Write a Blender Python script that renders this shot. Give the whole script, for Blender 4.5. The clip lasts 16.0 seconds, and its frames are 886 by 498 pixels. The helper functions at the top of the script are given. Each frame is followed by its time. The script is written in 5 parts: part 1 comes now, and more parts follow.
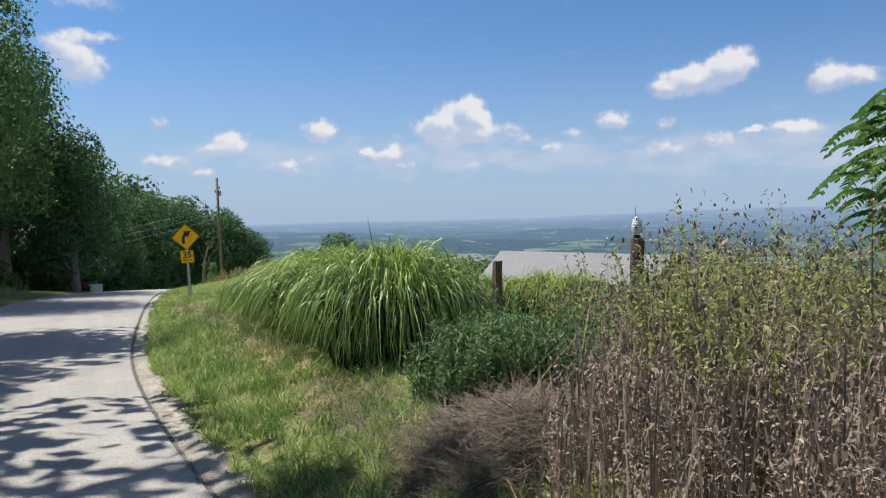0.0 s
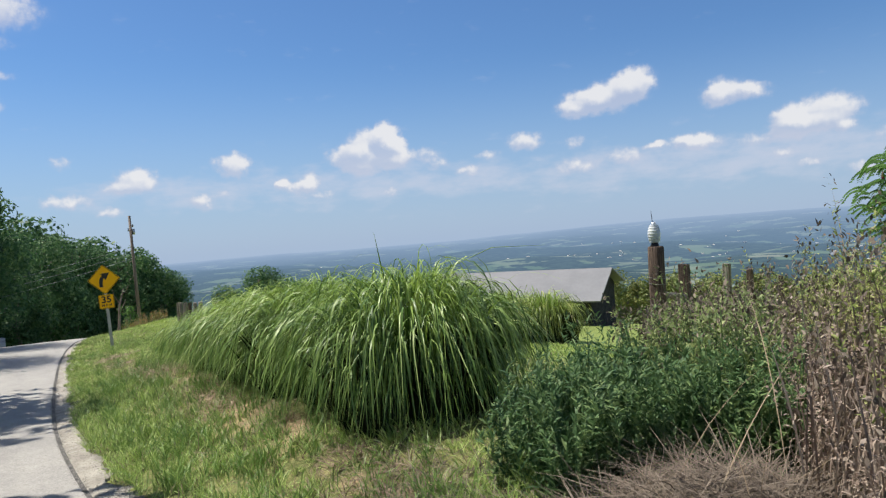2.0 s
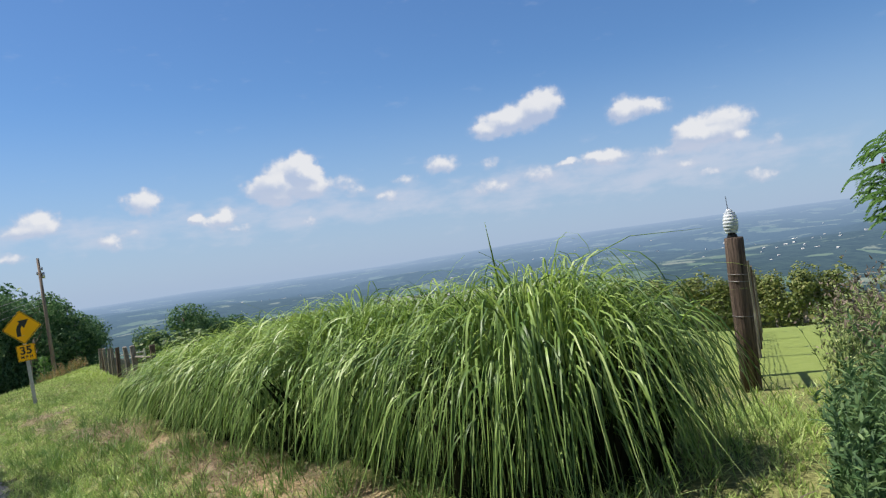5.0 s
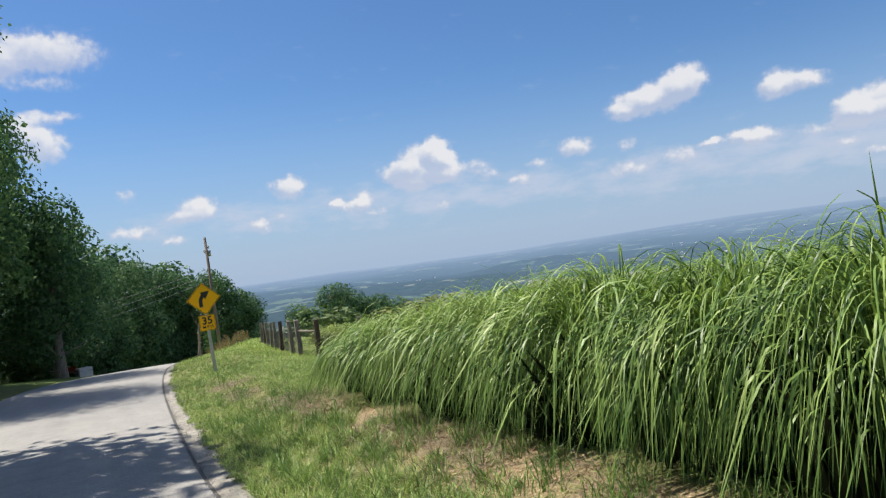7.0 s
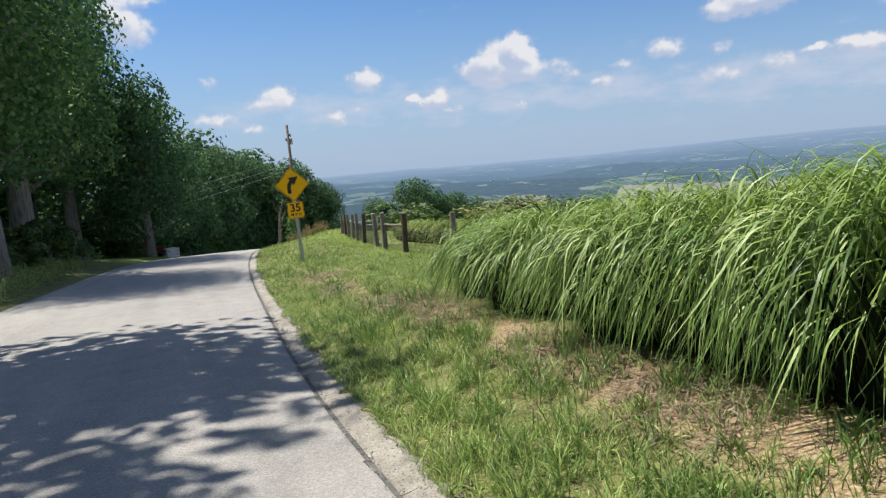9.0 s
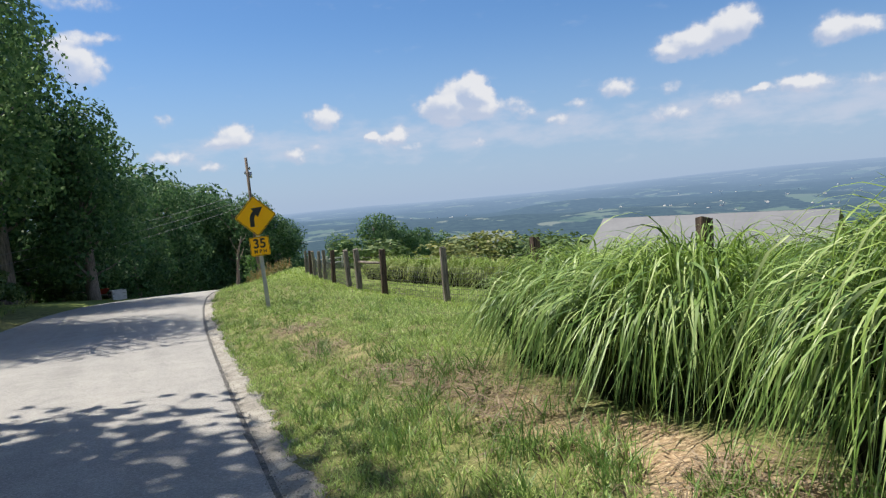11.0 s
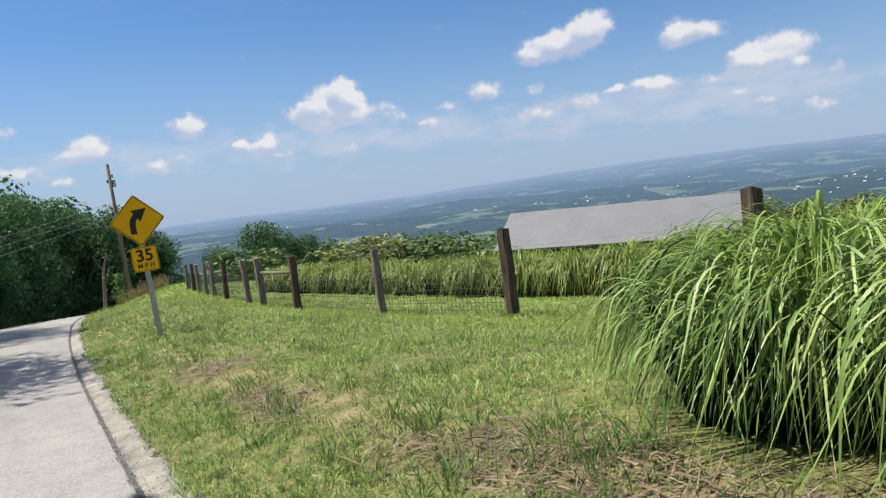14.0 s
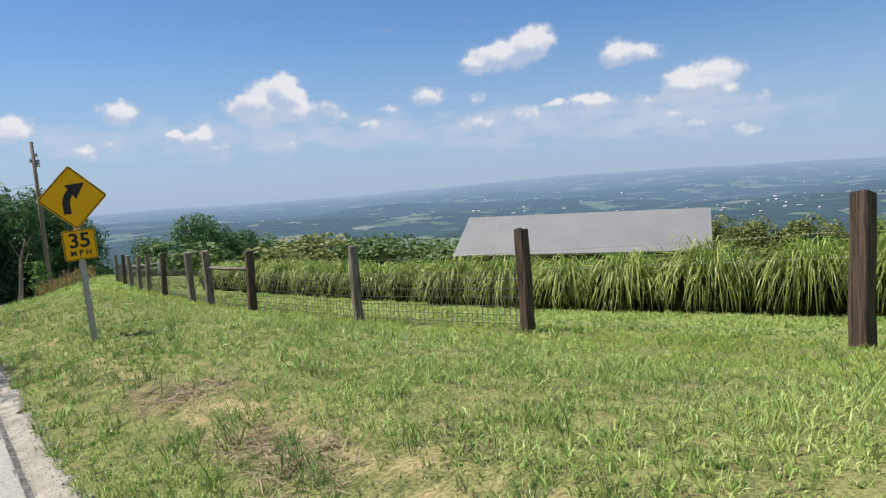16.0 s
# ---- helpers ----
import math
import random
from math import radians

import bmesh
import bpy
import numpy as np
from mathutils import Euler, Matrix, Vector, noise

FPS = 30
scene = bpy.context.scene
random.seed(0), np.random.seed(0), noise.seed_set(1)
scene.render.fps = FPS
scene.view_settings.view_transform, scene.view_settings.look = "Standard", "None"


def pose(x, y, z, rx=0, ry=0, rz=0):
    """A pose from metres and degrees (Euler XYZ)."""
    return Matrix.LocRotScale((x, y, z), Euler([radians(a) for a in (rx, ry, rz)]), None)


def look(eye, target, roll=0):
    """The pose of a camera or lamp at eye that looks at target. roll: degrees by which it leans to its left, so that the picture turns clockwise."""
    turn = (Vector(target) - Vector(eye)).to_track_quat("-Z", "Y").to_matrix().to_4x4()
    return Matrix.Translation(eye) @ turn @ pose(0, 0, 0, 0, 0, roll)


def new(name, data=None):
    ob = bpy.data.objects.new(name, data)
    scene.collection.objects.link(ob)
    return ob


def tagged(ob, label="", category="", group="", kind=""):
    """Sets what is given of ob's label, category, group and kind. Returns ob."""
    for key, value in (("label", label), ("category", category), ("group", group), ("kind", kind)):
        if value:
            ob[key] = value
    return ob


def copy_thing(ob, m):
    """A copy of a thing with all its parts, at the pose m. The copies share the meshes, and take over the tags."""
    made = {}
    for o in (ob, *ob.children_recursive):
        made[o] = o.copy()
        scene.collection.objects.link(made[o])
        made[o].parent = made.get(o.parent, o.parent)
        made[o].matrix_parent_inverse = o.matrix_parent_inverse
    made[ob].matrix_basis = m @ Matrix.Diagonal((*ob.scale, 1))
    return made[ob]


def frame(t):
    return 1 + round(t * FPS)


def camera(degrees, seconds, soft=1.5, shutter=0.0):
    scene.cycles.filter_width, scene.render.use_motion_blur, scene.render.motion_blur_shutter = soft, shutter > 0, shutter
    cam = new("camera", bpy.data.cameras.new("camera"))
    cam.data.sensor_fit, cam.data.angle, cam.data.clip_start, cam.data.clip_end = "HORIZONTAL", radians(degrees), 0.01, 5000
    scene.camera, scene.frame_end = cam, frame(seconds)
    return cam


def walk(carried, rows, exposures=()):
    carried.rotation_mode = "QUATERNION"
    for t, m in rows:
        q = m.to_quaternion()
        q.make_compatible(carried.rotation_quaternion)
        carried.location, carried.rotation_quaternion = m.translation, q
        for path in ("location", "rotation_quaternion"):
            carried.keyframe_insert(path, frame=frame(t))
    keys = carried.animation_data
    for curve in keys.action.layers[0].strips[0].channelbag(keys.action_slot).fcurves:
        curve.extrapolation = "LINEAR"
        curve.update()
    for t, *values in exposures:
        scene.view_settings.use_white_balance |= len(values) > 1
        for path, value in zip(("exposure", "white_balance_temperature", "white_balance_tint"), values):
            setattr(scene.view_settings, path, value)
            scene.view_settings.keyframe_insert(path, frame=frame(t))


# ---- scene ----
# ------------------------------------------------------------------ camera
cam = camera(64.47, 16.0, soft=1.25)


def eyed(x, y, z, heading, pitch, roll):
    """A camera pose: heading clockwise from +y, pitch up, roll as look() takes it."""
    a, p = radians(heading), radians(pitch)
    eye = Vector((x, y, z))
    ahead = Vector((math.sin(a) * math.cos(p), math.cos(a) * math.cos(p), math.sin(p)))
    return look(eye, eye + ahead, roll)


PATH = [
    # seconds, x, y, z, heading, pitch, roll
    (0.0, 0.000, 0.000, 2.340, 24.40, -2.80, -0.62),
    (0.5, 0.034, 0.505, 2.318, 28.93, -0.78, -6.67),
    (1.0, -0.067, 0.968, 2.300, 28.57, -0.79, -4.14),
    (1.5, -0.065, 1.415, 2.281, 31.55, -1.53, -6.24),
    (2.0, -0.165, 1.878, 2.262, 30.83, -0.95, -3.83),
    (2.5, -0.209, 2.309, 2.228, 31.94, -1.50, -3.10),
    (3.0, -0.281, 2.752, 2.228, 31.83, -0.30, -4.12),
    (3.2, -0.320, 2.941, 2.221, 32.13, 0.43, -4.45),
    (5.3, -0.415, 4.275, 2.171, 38.05, 0.63, -6.94),
    (5.5, -0.460, 4.368, 2.163, 37.94, 1.14, -6.33),
    (6.0, -0.585, 4.618, 2.132, 35.42, 2.01, -6.32),
    (6.5, -0.667, 4.999, 2.118, 29.24, 1.67, -6.67),
    (7.0, -0.800, 5.380, 2.097, 26.44, 0.42, -6.79),
    (7.5, -0.819, 5.794, 2.064, 24.01, -3.15, -6.79),
    (8.0, -0.887, 6.203, 2.013, 21.40, -7.33, -5.31),
    (8.5, -0.938, 6.617, 1.991, 19.96, -7.20, -4.24),
    (8.7, -0.927, 6.833, 1.995, 19.57, -7.20, -3.98),
    (10.8, -0.578, 10.063, 1.766, 24.97, -5.10, -5.87),
    (11.0, -0.604, 10.283, 1.791, 23.37, -4.40, -4.29),
    (11.5, -0.668, 10.791, 1.774, 24.16, -0.82, -2.59),
    (12.0, -0.620, 11.369, 1.731, 24.88, -2.32, -2.72),
    (12.5, -0.661, 11.896, 1.693, 25.30, -3.92, -3.06),
    (13.0, -0.570, 12.442, 1.644, 28.12, -4.65, -6.41),
    (13.5, -0.594, 13.002, 1.607, 29.33, -4.56, -6.05),
    (14.0, -0.489, 13.566, 1.575, 33.25, -4.97, -6.52),
    (14.5, -0.464, 14.126, 1.532, 35.22, -4.48, -1.59),
    (15.0, -0.385, 14.646, 1.502, 35.98, -4.68, -3.39),
    (15.5, -0.342, 15.273, 1.467, 36.27, -7.92, -6.19),
    (16.0, -0.287, 15.790, 1.441, 38.52, -5.07, -3.38),
]
walk(cam, [(row[0], eyed(*row[1:])) for row in PATH])

# ------------------------------------------------------------------ sky and sun
SUN_AZ, SUN_EL = -42.0, 61.0
a, e = radians(SUN_AZ), radians(SUN_EL)
sun_way = Vector((math.sin(a) * math.cos(e), math.cos(a) * math.cos(e), math.sin(e)))
sun = new("sun", bpy.data.lights.new("sun", "SUN"))
sun.data.energy, sun.data.angle, sun.data.color = 3.9, radians(0.55), (1.0, 0.94, 0.84)
sun.matrix_world = look(sun_way * 60, (0, 0, 0))
scene.view_settings.exposure = 0.85


class Nodes:
    """Small helper to write node trees."""

    def __init__(self, tree):
        self.t = tree
        tree.nodes.clear()

    def n(self, kind, inputs=None, **props):
        node = self.t.nodes.new(kind)
        for k, v in props.items():
            setattr(node, k, v)
        for k, v in (inputs or {}).items():
            if isinstance(v, bpy.types.NodeSocket):
                self.t.links.new(v, node.inputs[k])
            else:
                node.inputs[k].default_value = v
        return node

    def math(self, op, a, b=0.0, c=0.0, clamp=False):
        return self.n("ShaderNodeMath", {0: a, 1: b, 2: c}, operation=op, use_clamp=clamp).outputs[0]

    def vec(self, op, a, b=(0, 0, 0)):
        node = self.n("ShaderNodeVectorMath", {0: a, 1: b}, operation=op)
        return node.outputs["Value"] if op in ("LENGTH", "DOT_PRODUCT", "DISTANCE") else node.outputs["Vector"]

    def mix(self, fac, a, b):
        return self.n("ShaderNodeMix", {0: fac, 6: a, 7: b}, data_type="RGBA").outputs[2]

    def noise(self, vec, scale, detail=4.0, rough=0.55):
        node = self.n("ShaderNodeTexNoise", {"Scale": scale, "Detail": detail, "Roughness": rough})
        if vec is not None:
            self.t.links.new(vec, node.inputs["Vector"])
        return node.outputs["Fac"]

    def step(self, v, lo, hi):
        return self.n("ShaderNodeMapRange", {0: v, 1: lo, 2: hi, 3: 0.0, 4: 1.0}, interpolation_type="SMOOTHSTEP").outputs[0]

    def ramp(self, fac, stops):
        node = self.n("ShaderNodeValToRGB", {0: fac})
        r = node.color_ramp
        while len(r.elements) < len(stops):
            r.elements.new(0.5)
        for el, (p, c) in zip(r.elements, stops):
            el.position, el.color = p, (*c, 1)
        return node.outputs[0]


world = bpy.data.worlds.new("sky")
scene.world = world
world.use_nodes = True
W = Nodes(world.node_tree)
sky = W.n("ShaderNodeTexSky", sky_type="NISHITA", sun_disc=False, sun_elevation=radians(SUN_EL), sun_rotation=radians(SUN_AZ),
          altitude=250.0, air_density=1.15, dust_density=0.4, ozone_density=3.0)
# Fair-weather cumulus built of round puffs: heading, height over the horizon, half width, half height in degrees, thickness.
EAST_HEAPS = [(46.9, 10.9, 1.39, 1.09, 1.1), (45.0, 10.1, 1.74, 1.14, 1), (42.9, 9.8, 1.78, 0.91, 0.85), (41.7, 9.3, 0.98, 0.52, 0.6), (53.4, 9.5, 1.58, 0.92, 0.75), (55.3, 9.2, 1.22, 0.57, 0.6), (52.7, 9.1, 0.94, 0.67, 0.6), (59.9, 7.2, 2.1, 0.98, 1), (57.4, 6.6, 1.1, 1.07, 1.1), (58.8, 6.2, 1.92, 0.7, 0.85), (61.1, 5.8, 0.7, 0.41, 0.6)]
EAST_WISPS = [(50.9, 6.0, 1.67, 0.6, 1), (48.2, 6.0, 0.7, 0.34, 0.9), (45.8, 5.4, 1.53, 0.66, 0.6), (55.3, 5.7, 1.51, 0.5, 0.5), (41.9, 4.9, 1.8, 0.62, 0.6), (38.0, 7.2, 1.48, 0.7, 0.8), (41.9, 6.8, 0.76, 0.57, 0.5), (34.9, 6.4, 1.1, 0.35, 0.55), (62.1, 2.9, 1.25, 0.53, 0.55), (58.6, 3.6, 0.88, 0.38, 0.5), (57.0, 4.5, 1.23, 0.42, 0.5), (63.4, 5.2, 0.67, 0.6, 0.45), (33.3, 5.2, 1.08, 0.44, 0.6)]
TOWER = [(26.9, 8.4, 1.02, 0.95, 1.15), (27.5, 7.0, 1.14, 1.03, 1.1), (25.3, 7.7, 1.53, 1.12, 1.1), (23.8, 6.9, 1.75, 0.84, 0.9), (24.5, 5.8, 1.0, 0.56, 0.6), (26.2, 6.1, 1.93, 0.65, 0.55), (29.9, 6.8, 1.14, 0.53, 0.5), (30.9, 6.0, 1.05, 0.44, 0.5), (20.5, 5.1, 0.82, 0.63, 0.9), (19.2, 4.7, 1.39, 0.48, 0.6), (18.4, 5.1, 0.52, 0.33, 0.8), (14.6, 6.6, 1.21, 0.87, 1), (26.9, 3.9, 0.56, 0.4, 0.5), (21.2, 4.0, 1.64, 0.39, 0.45)]
NORTH_HEAPS = [(7.7, 5.7, 1.29, 0.86, 1), (6.3, 5.1, 1.3, 0.5, 0.6), (12.2, 4.0, 0.93, 0.6, 0.75), (13.7, 4.5, 0.52, 0.28, 0.45), (2.9, 4.3, 1.8, 0.55, 0.65), (5.7, 3.4, 1.03, 0.35, 0.6), (2.7, 7.1, 0.73, 0.47, 0.5)]
NORTH_HIGH = [(-2.0, 17.3, 3.72, 1.33, 1), (-4.9, 16.3, 1.35, 1.04, 0.7), (-2.5, 10.9, 1.53, 1.32, 1.05), (-3.8, 12.1, 1.34, 0.91, 0.8), (-1.7, 13.0, 1.71, 0.43, 0.6), (62.0, 16.4, 0.9, 0.43, 0.45), (-2.1, 15.1, 2.52, 0.44, 0.45)]
CLOUDS = EAST_HEAPS + EAST_WISPS + TOWER + NORTH_HEAPS + NORTH_HIGH
VEILS = [(25.0, 4.8, 10.0, 2.0, 0.9), (44.4, 4.4, 11.5, 1.9, 0.9), (60.0, 4.4, 8.5, 1.9, 0.9), (9.0, 4.6, 8.0, 1.4, 0.8)]
way = W.n("ShaderNodeTexCoord").outputs["Generated"]
sep = W.n("ShaderNodeSeparateXYZ", {0: way})
head = W.math("MULTIPLY", W.math("ARCTAN2", sep.outputs[0], sep.outputs[1]), 180 / math.pi)
high = W.math("MULTIPLY", W.math("ARCSINE", sep.outputs[2]), 180 / math.pi)
flat = W.n("ShaderNodeCombineXYZ", {0: head, 1: high, 2: 0.0}).outputs[0]
warp_n = W.n("ShaderNodeTexNoise", {"Scale": 0.9, "Detail": 3.0, "Roughness": 0.5, "Vector": flat}).outputs["Color"]
warp = W.vec("MULTIPLY", W.vec("SUBTRACT", warp_n, (0.5, 0.5, 0.5)), (1.3, 0.9, 0))
bent = W.vec("ADD", flat, warp)


def cloud_mass(puffs, at):
    """Thickness of cloud in a direction: soft round puffs that melt into one another."""
    total = None
    for h, v, w, d, thick in puffs:
        off = W.vec("MULTIPLY", W.vec("SUBTRACT", at, (h, v, 0)), (0.80 / w, 0.80 / d, 0))
        m = W.math("MULTIPLY_ADD", W.vec("DOT_PRODUCT", off, off), -0.55, 1.0, clamp=True)
        m = W.math("MULTIPLY", W.math("MULTIPLY", m, m), thick)
        total = m if total is None else W.math("ADD", total, m)
    return total


fluff = W.math("SUBTRACT", W.noise(flat, 1.7, 3.5, 0.5), 0.5)
frill = W.math("MULTIPLY", fluff, 0.7)
dense = cloud_mass(CLOUDS, bent)
body = W.math("ADD", dense, W.math("MULTIPLY", frill, W.step(dense, 0.0, 0.3)))
shift = W.math("ADD", cloud_mass(CLOUDS, W.vec("ADD", bent, (0.25, 0.42, 0))), W.math("MULTIPLY", frill, 0.6))
# The sunlit brow of each puff is white, the underside soft and grey-blue.
brow = W.step(W.math("SUBTRACT", body, shift), -0.22, 0.34)
cover = W.math("MULTIPLY", W.step(body, 0.07, 0.74), W.math("MULTIPLY_ADD", brow, 0.3, 0.7))
halo = W.math("MULTIPLY", W.step(dense, 0.0, 0.6), 0.16)
veil = W.math("MULTIPLY", W.step(W.math("ADD", cloud_mass(VEILS, bent), W.math("MULTIPLY", W.math("SUBTRACT", W.noise(W.vec("MULTIPLY", flat, (0.6, 1.5, 1)), 0.55, 3.5, 0.55), 0.5), 2.0)), 0.2, 1.4), 0.58)
lit = W.mix(W.math("MULTIPLY", brow, W.step(body, 0.15, 0.75)), (6.0, 6.35, 7.7, 1), (8.9, 8.9, 9.1, 1))
# More scattered cumulus, unseen overhead and behind, added to brighten the fill light.
fill_clouds = W.math("MULTIPLY", W.step(W.noise(way, 3.2, 4.0, 0.5), 0.48, 0.6), W.step(W.math("MAXIMUM", W.math("SUBTRACT", high, 24.0), W.math("SUBTRACT", W.math("ABSOLUTE", W.math("SUBTRACT", head, 30.0)), 60.0)), 0.0, 8.0))
cover = W.math("MAXIMUM", W.math("MAXIMUM", W.math("MULTIPLY", cover, 0.92), halo), W.math("MULTIPLY", fill_clouds, 0.9))
# Pale summer haze near the horizon.
haze = W.math("MULTIPLY", W.step(high, 15.0, -2.0), 0.8)
skycol2 = W.mix(haze, W.vec("MULTIPLY", sky.outputs[0], (0.66, 0.91, 1.2)), (4.3, 5.5, 7.8, 1))
skycol2 = W.mix(veil, skycol2, (6.7, 7.0, 8.2, 1))
skycol = W.mix(cover, skycol2, lit)
W.n("ShaderNodeOutputWorld", {0: W.n("ShaderNodeBackground", {0: skycol, 1: 0.052}).outputs[0]})

# ------------------------------------------------------------------ materials
MATS = {}


def material(name):
    m = bpy.data.materials.new(name)
    m.use_nodes = True
    MATS[name] = m
    return m, Nodes(m.node_tree)


def finish(N, color, rough=0.8, bump=None, dist=0.01, strength=0.5, metal=0.0, spec=0.4, translucent=0.0, tcol=None):
    ins = {"Base Color": color, "Roughness": rough, "Metallic": metal, "Specular IOR Level": spec}
    if bump is not None:
        ins["Normal"] = N.n("ShaderNodeBump", {"Height": bump, "Distance": dist, "Strength": strength}).outputs[0]
    out = N.n("ShaderNodeBsdfPrincipled", ins).outputs[0]
    if translucent:
        tr = N.n("ShaderNodeBsdfTranslucent", {"Color": tcol if tcol is not None else color}).outputs[0]
        out = N.n("ShaderNodeMixShader", {0: translucent, 1: out, 2: tr}).outputs[0]
    N.n("ShaderNodeOutputMaterial", {0: out})


def obj_co(N):
    return N.n("ShaderNodeTexCoord").outputs["Object"]


def place_co(N):
    return N.n("ShaderNodeNewGeometry").outputs["Position"]


def leafy(name, stops, rough=0.5, translucent=0.3, scale=0.35, spec=0.35):
    """Foliage: each leaf its own shade, and a slow drift over the plant."""
    m, N = material(name)
    rnd = N.n("ShaderNodeNewGeometry").outputs["Random Per Island"]
    big = N.noise(place_co(N), scale, 3.0)
    f = N.math("ADD", N.math("MULTIPLY", rnd, 0.6), N.math("MULTIPLY", N.math("SUBTRACT", big, 0.3), 0.8), clamp=True)
    col = N.ramp(f, stops)
    finish(N, col, rough, translucent=translucent, spec=spec)
    return m


leafy("hedge_blades", [(0.0, (0.027, 0.064, 0.013)), (0.35, (0.105, 0.188, 0.037)), (0.65, (0.24, 0.345, 0.090)), (0.88, (0.42, 0.50, 0.21)), (1.0, (0.64, 0.66, 0.42))], 0.46, 0.12, 0.7, 0.36)
leafy("road_grit", [(0.0, (0.10, 0.09, 0.08)), (0.5, (0.25, 0.235, 0.21)), (1.0, (0.46, 0.44, 0.40))], 0.9, 0.0, 2.0, 0.2)
# Near black: the shade inside the clumps is put into the stem colour.
leafy("hedge_core_shade", [(0.0, (0.008, 0.013, 0.006)), (0.5, (0.018, 0.024, 0.010)), (1.0, (0.05, 0.045, 0.024))], 0.9, 0.0, 0.5, 0.05)
leafy("hedge_fresh", [(0.0, (0.12, 0.205, 0.030)), (0.5, (0.25, 0.37, 0.062)), (1.0, (0.43, 0.54, 0.16))], 0.45, 0.34, 0.6)
leafy("row_blades", [(0.0, (0.055, 0.088, 0.016)), (0.35, (0.165, 0.225, 0.042)), (0.65, (0.31, 0.36, 0.09)), (0.88, (0.51, 0.51, 0.19)), (1.0, (0.68, 0.65, 0.38))], 0.45, 0.18, 0.5, 0.4)
leafy("lawn_blades", [(0.0, (0.066, 0.118, 0.028)), (0.3, (0.20, 0.31, 0.070)), (0.62, (0.41, 0.53, 0.155)), (0.86, (0.57, 0.63, 0.26)), (1.0, (0.80, 0.75, 0.47))], 0.48, 0.28, 0.5)
leafy("lawn_fresh", [(0.0, (0.15, 0.25, 0.034)), (0.5, (0.34, 0.46, 0.085)), (1.0, (0.50, 0.60, 0.17))], 0.5, 0.3, 0.5)
leafy("tuft_blades", [(0.0, (0.055, 0.115, 0.028)), (0.5, (0.145, 0.255, 0.055)), (1.0, (0.29, 0.40, 0.11))], 0.45, 0.22, 0.9)
leafy("oak_leaves", [(0.0, (0.030, 0.082, 0.036)), (0.5, (0.075, 0.158, 0.060)), (1.0, (0.185, 0.28, 0.11))], 0.55, 0.32, 0.3, 0.2)
leafy("near_leaves", [(0.0, (0.052, 0.122, 0.046)), (0.5, (0.122, 0.222, 0.076)), (1.0, (0.28, 0.39, 0.14))], 0.55, 0.42, 0.3, 0.2)
leafy("bush_leaves", [(0.0, (0.045, 0.09, 0.024)), (0.5, (0.10, 0.165, 0.045)), (1.0, (0.20, 0.25, 0.07))], 0.55, 0.28, 0.3)
leafy("olive_leaves", [(0.0, (0.085, 0.125, 0.034)), (0.5, (0.175, 0.21, 0.056)), (1.0, (0.33, 0.30, 0.095))], 0.55, 0.28, 0.3)
leafy("weed_leaves", [(0.0, (0.036, 0.085, 0.036)), (0.5, (0.095, 0.180, 0.066)), (1.0, (0.28, 0.37, 0.14))], 0.6, 0.32, 0.8)
leafy("field_weed", [(0.0, (0.105, 0.155, 0.055)), (0.5, (0.25, 0.32, 0.115)), (1.0, (0.50, 0.54, 0.25))], 0.6, 0.38, 0.9)
leafy("fresh_weed", [(0.0, (0.15, 0.20, 0.055)), (0.5, (0.33, 0.40, 0.12)), (1.0, (0.62, 0.60, 0.28))], 0.6, 0.45, 0.9)
leafy("dry_leaves", [(0.0, (0.15, 0.110, 0.090)), (0.4, (0.37, 0.29, 0.24)), (0.75, (0.56, 0.465, 0.39)), (1.0, (0.80, 0.72, 0.62))], 0.8, 0.36, 1.2, 0.15)
leafy("dead_stems", [(0.0, (0.13, 0.096, 0.078)), (0.5, (0.29, 0.225, 0.18)), (1.0, (0.56, 0.48, 0.385))], 0.8, 0.1, 1.2, 0.2)
leafy("bank_mix", [(0.0, (0.09, 0.13, 0.035)), (0.5, (0.22, 0.20, 0.07)), (0.8, (0.36, 0.16, 0.07)), (1.0, (0.42, 0.33, 0.17))], 0.7, 0.2, 0.8)
leafy("straw", [(0.0, (0.10, 0.075, 0.055)), (0.5, (0.25, 0.19, 0.13)), (1.0, (0.48, 0.40, 0.28))], 0.8, 0.1, 1.2, 0.2)
leafy("thatch", [(0.0, (0.060, 0.048, 0.040)), (0.5, (0.165, 0.134, 0.108)), (1.0, (0.37, 0.31, 0.245))], 0.85, 0.1, 1.2, 0.15)
leafy("sumac_leaves", [(0.0, (0.030, 0.080, 0.018)), (0.5, (0.075, 0.165, 0.035)), (1.0, (0.16, 0.28, 0.07))], 0.5, 0.35, 0.5)


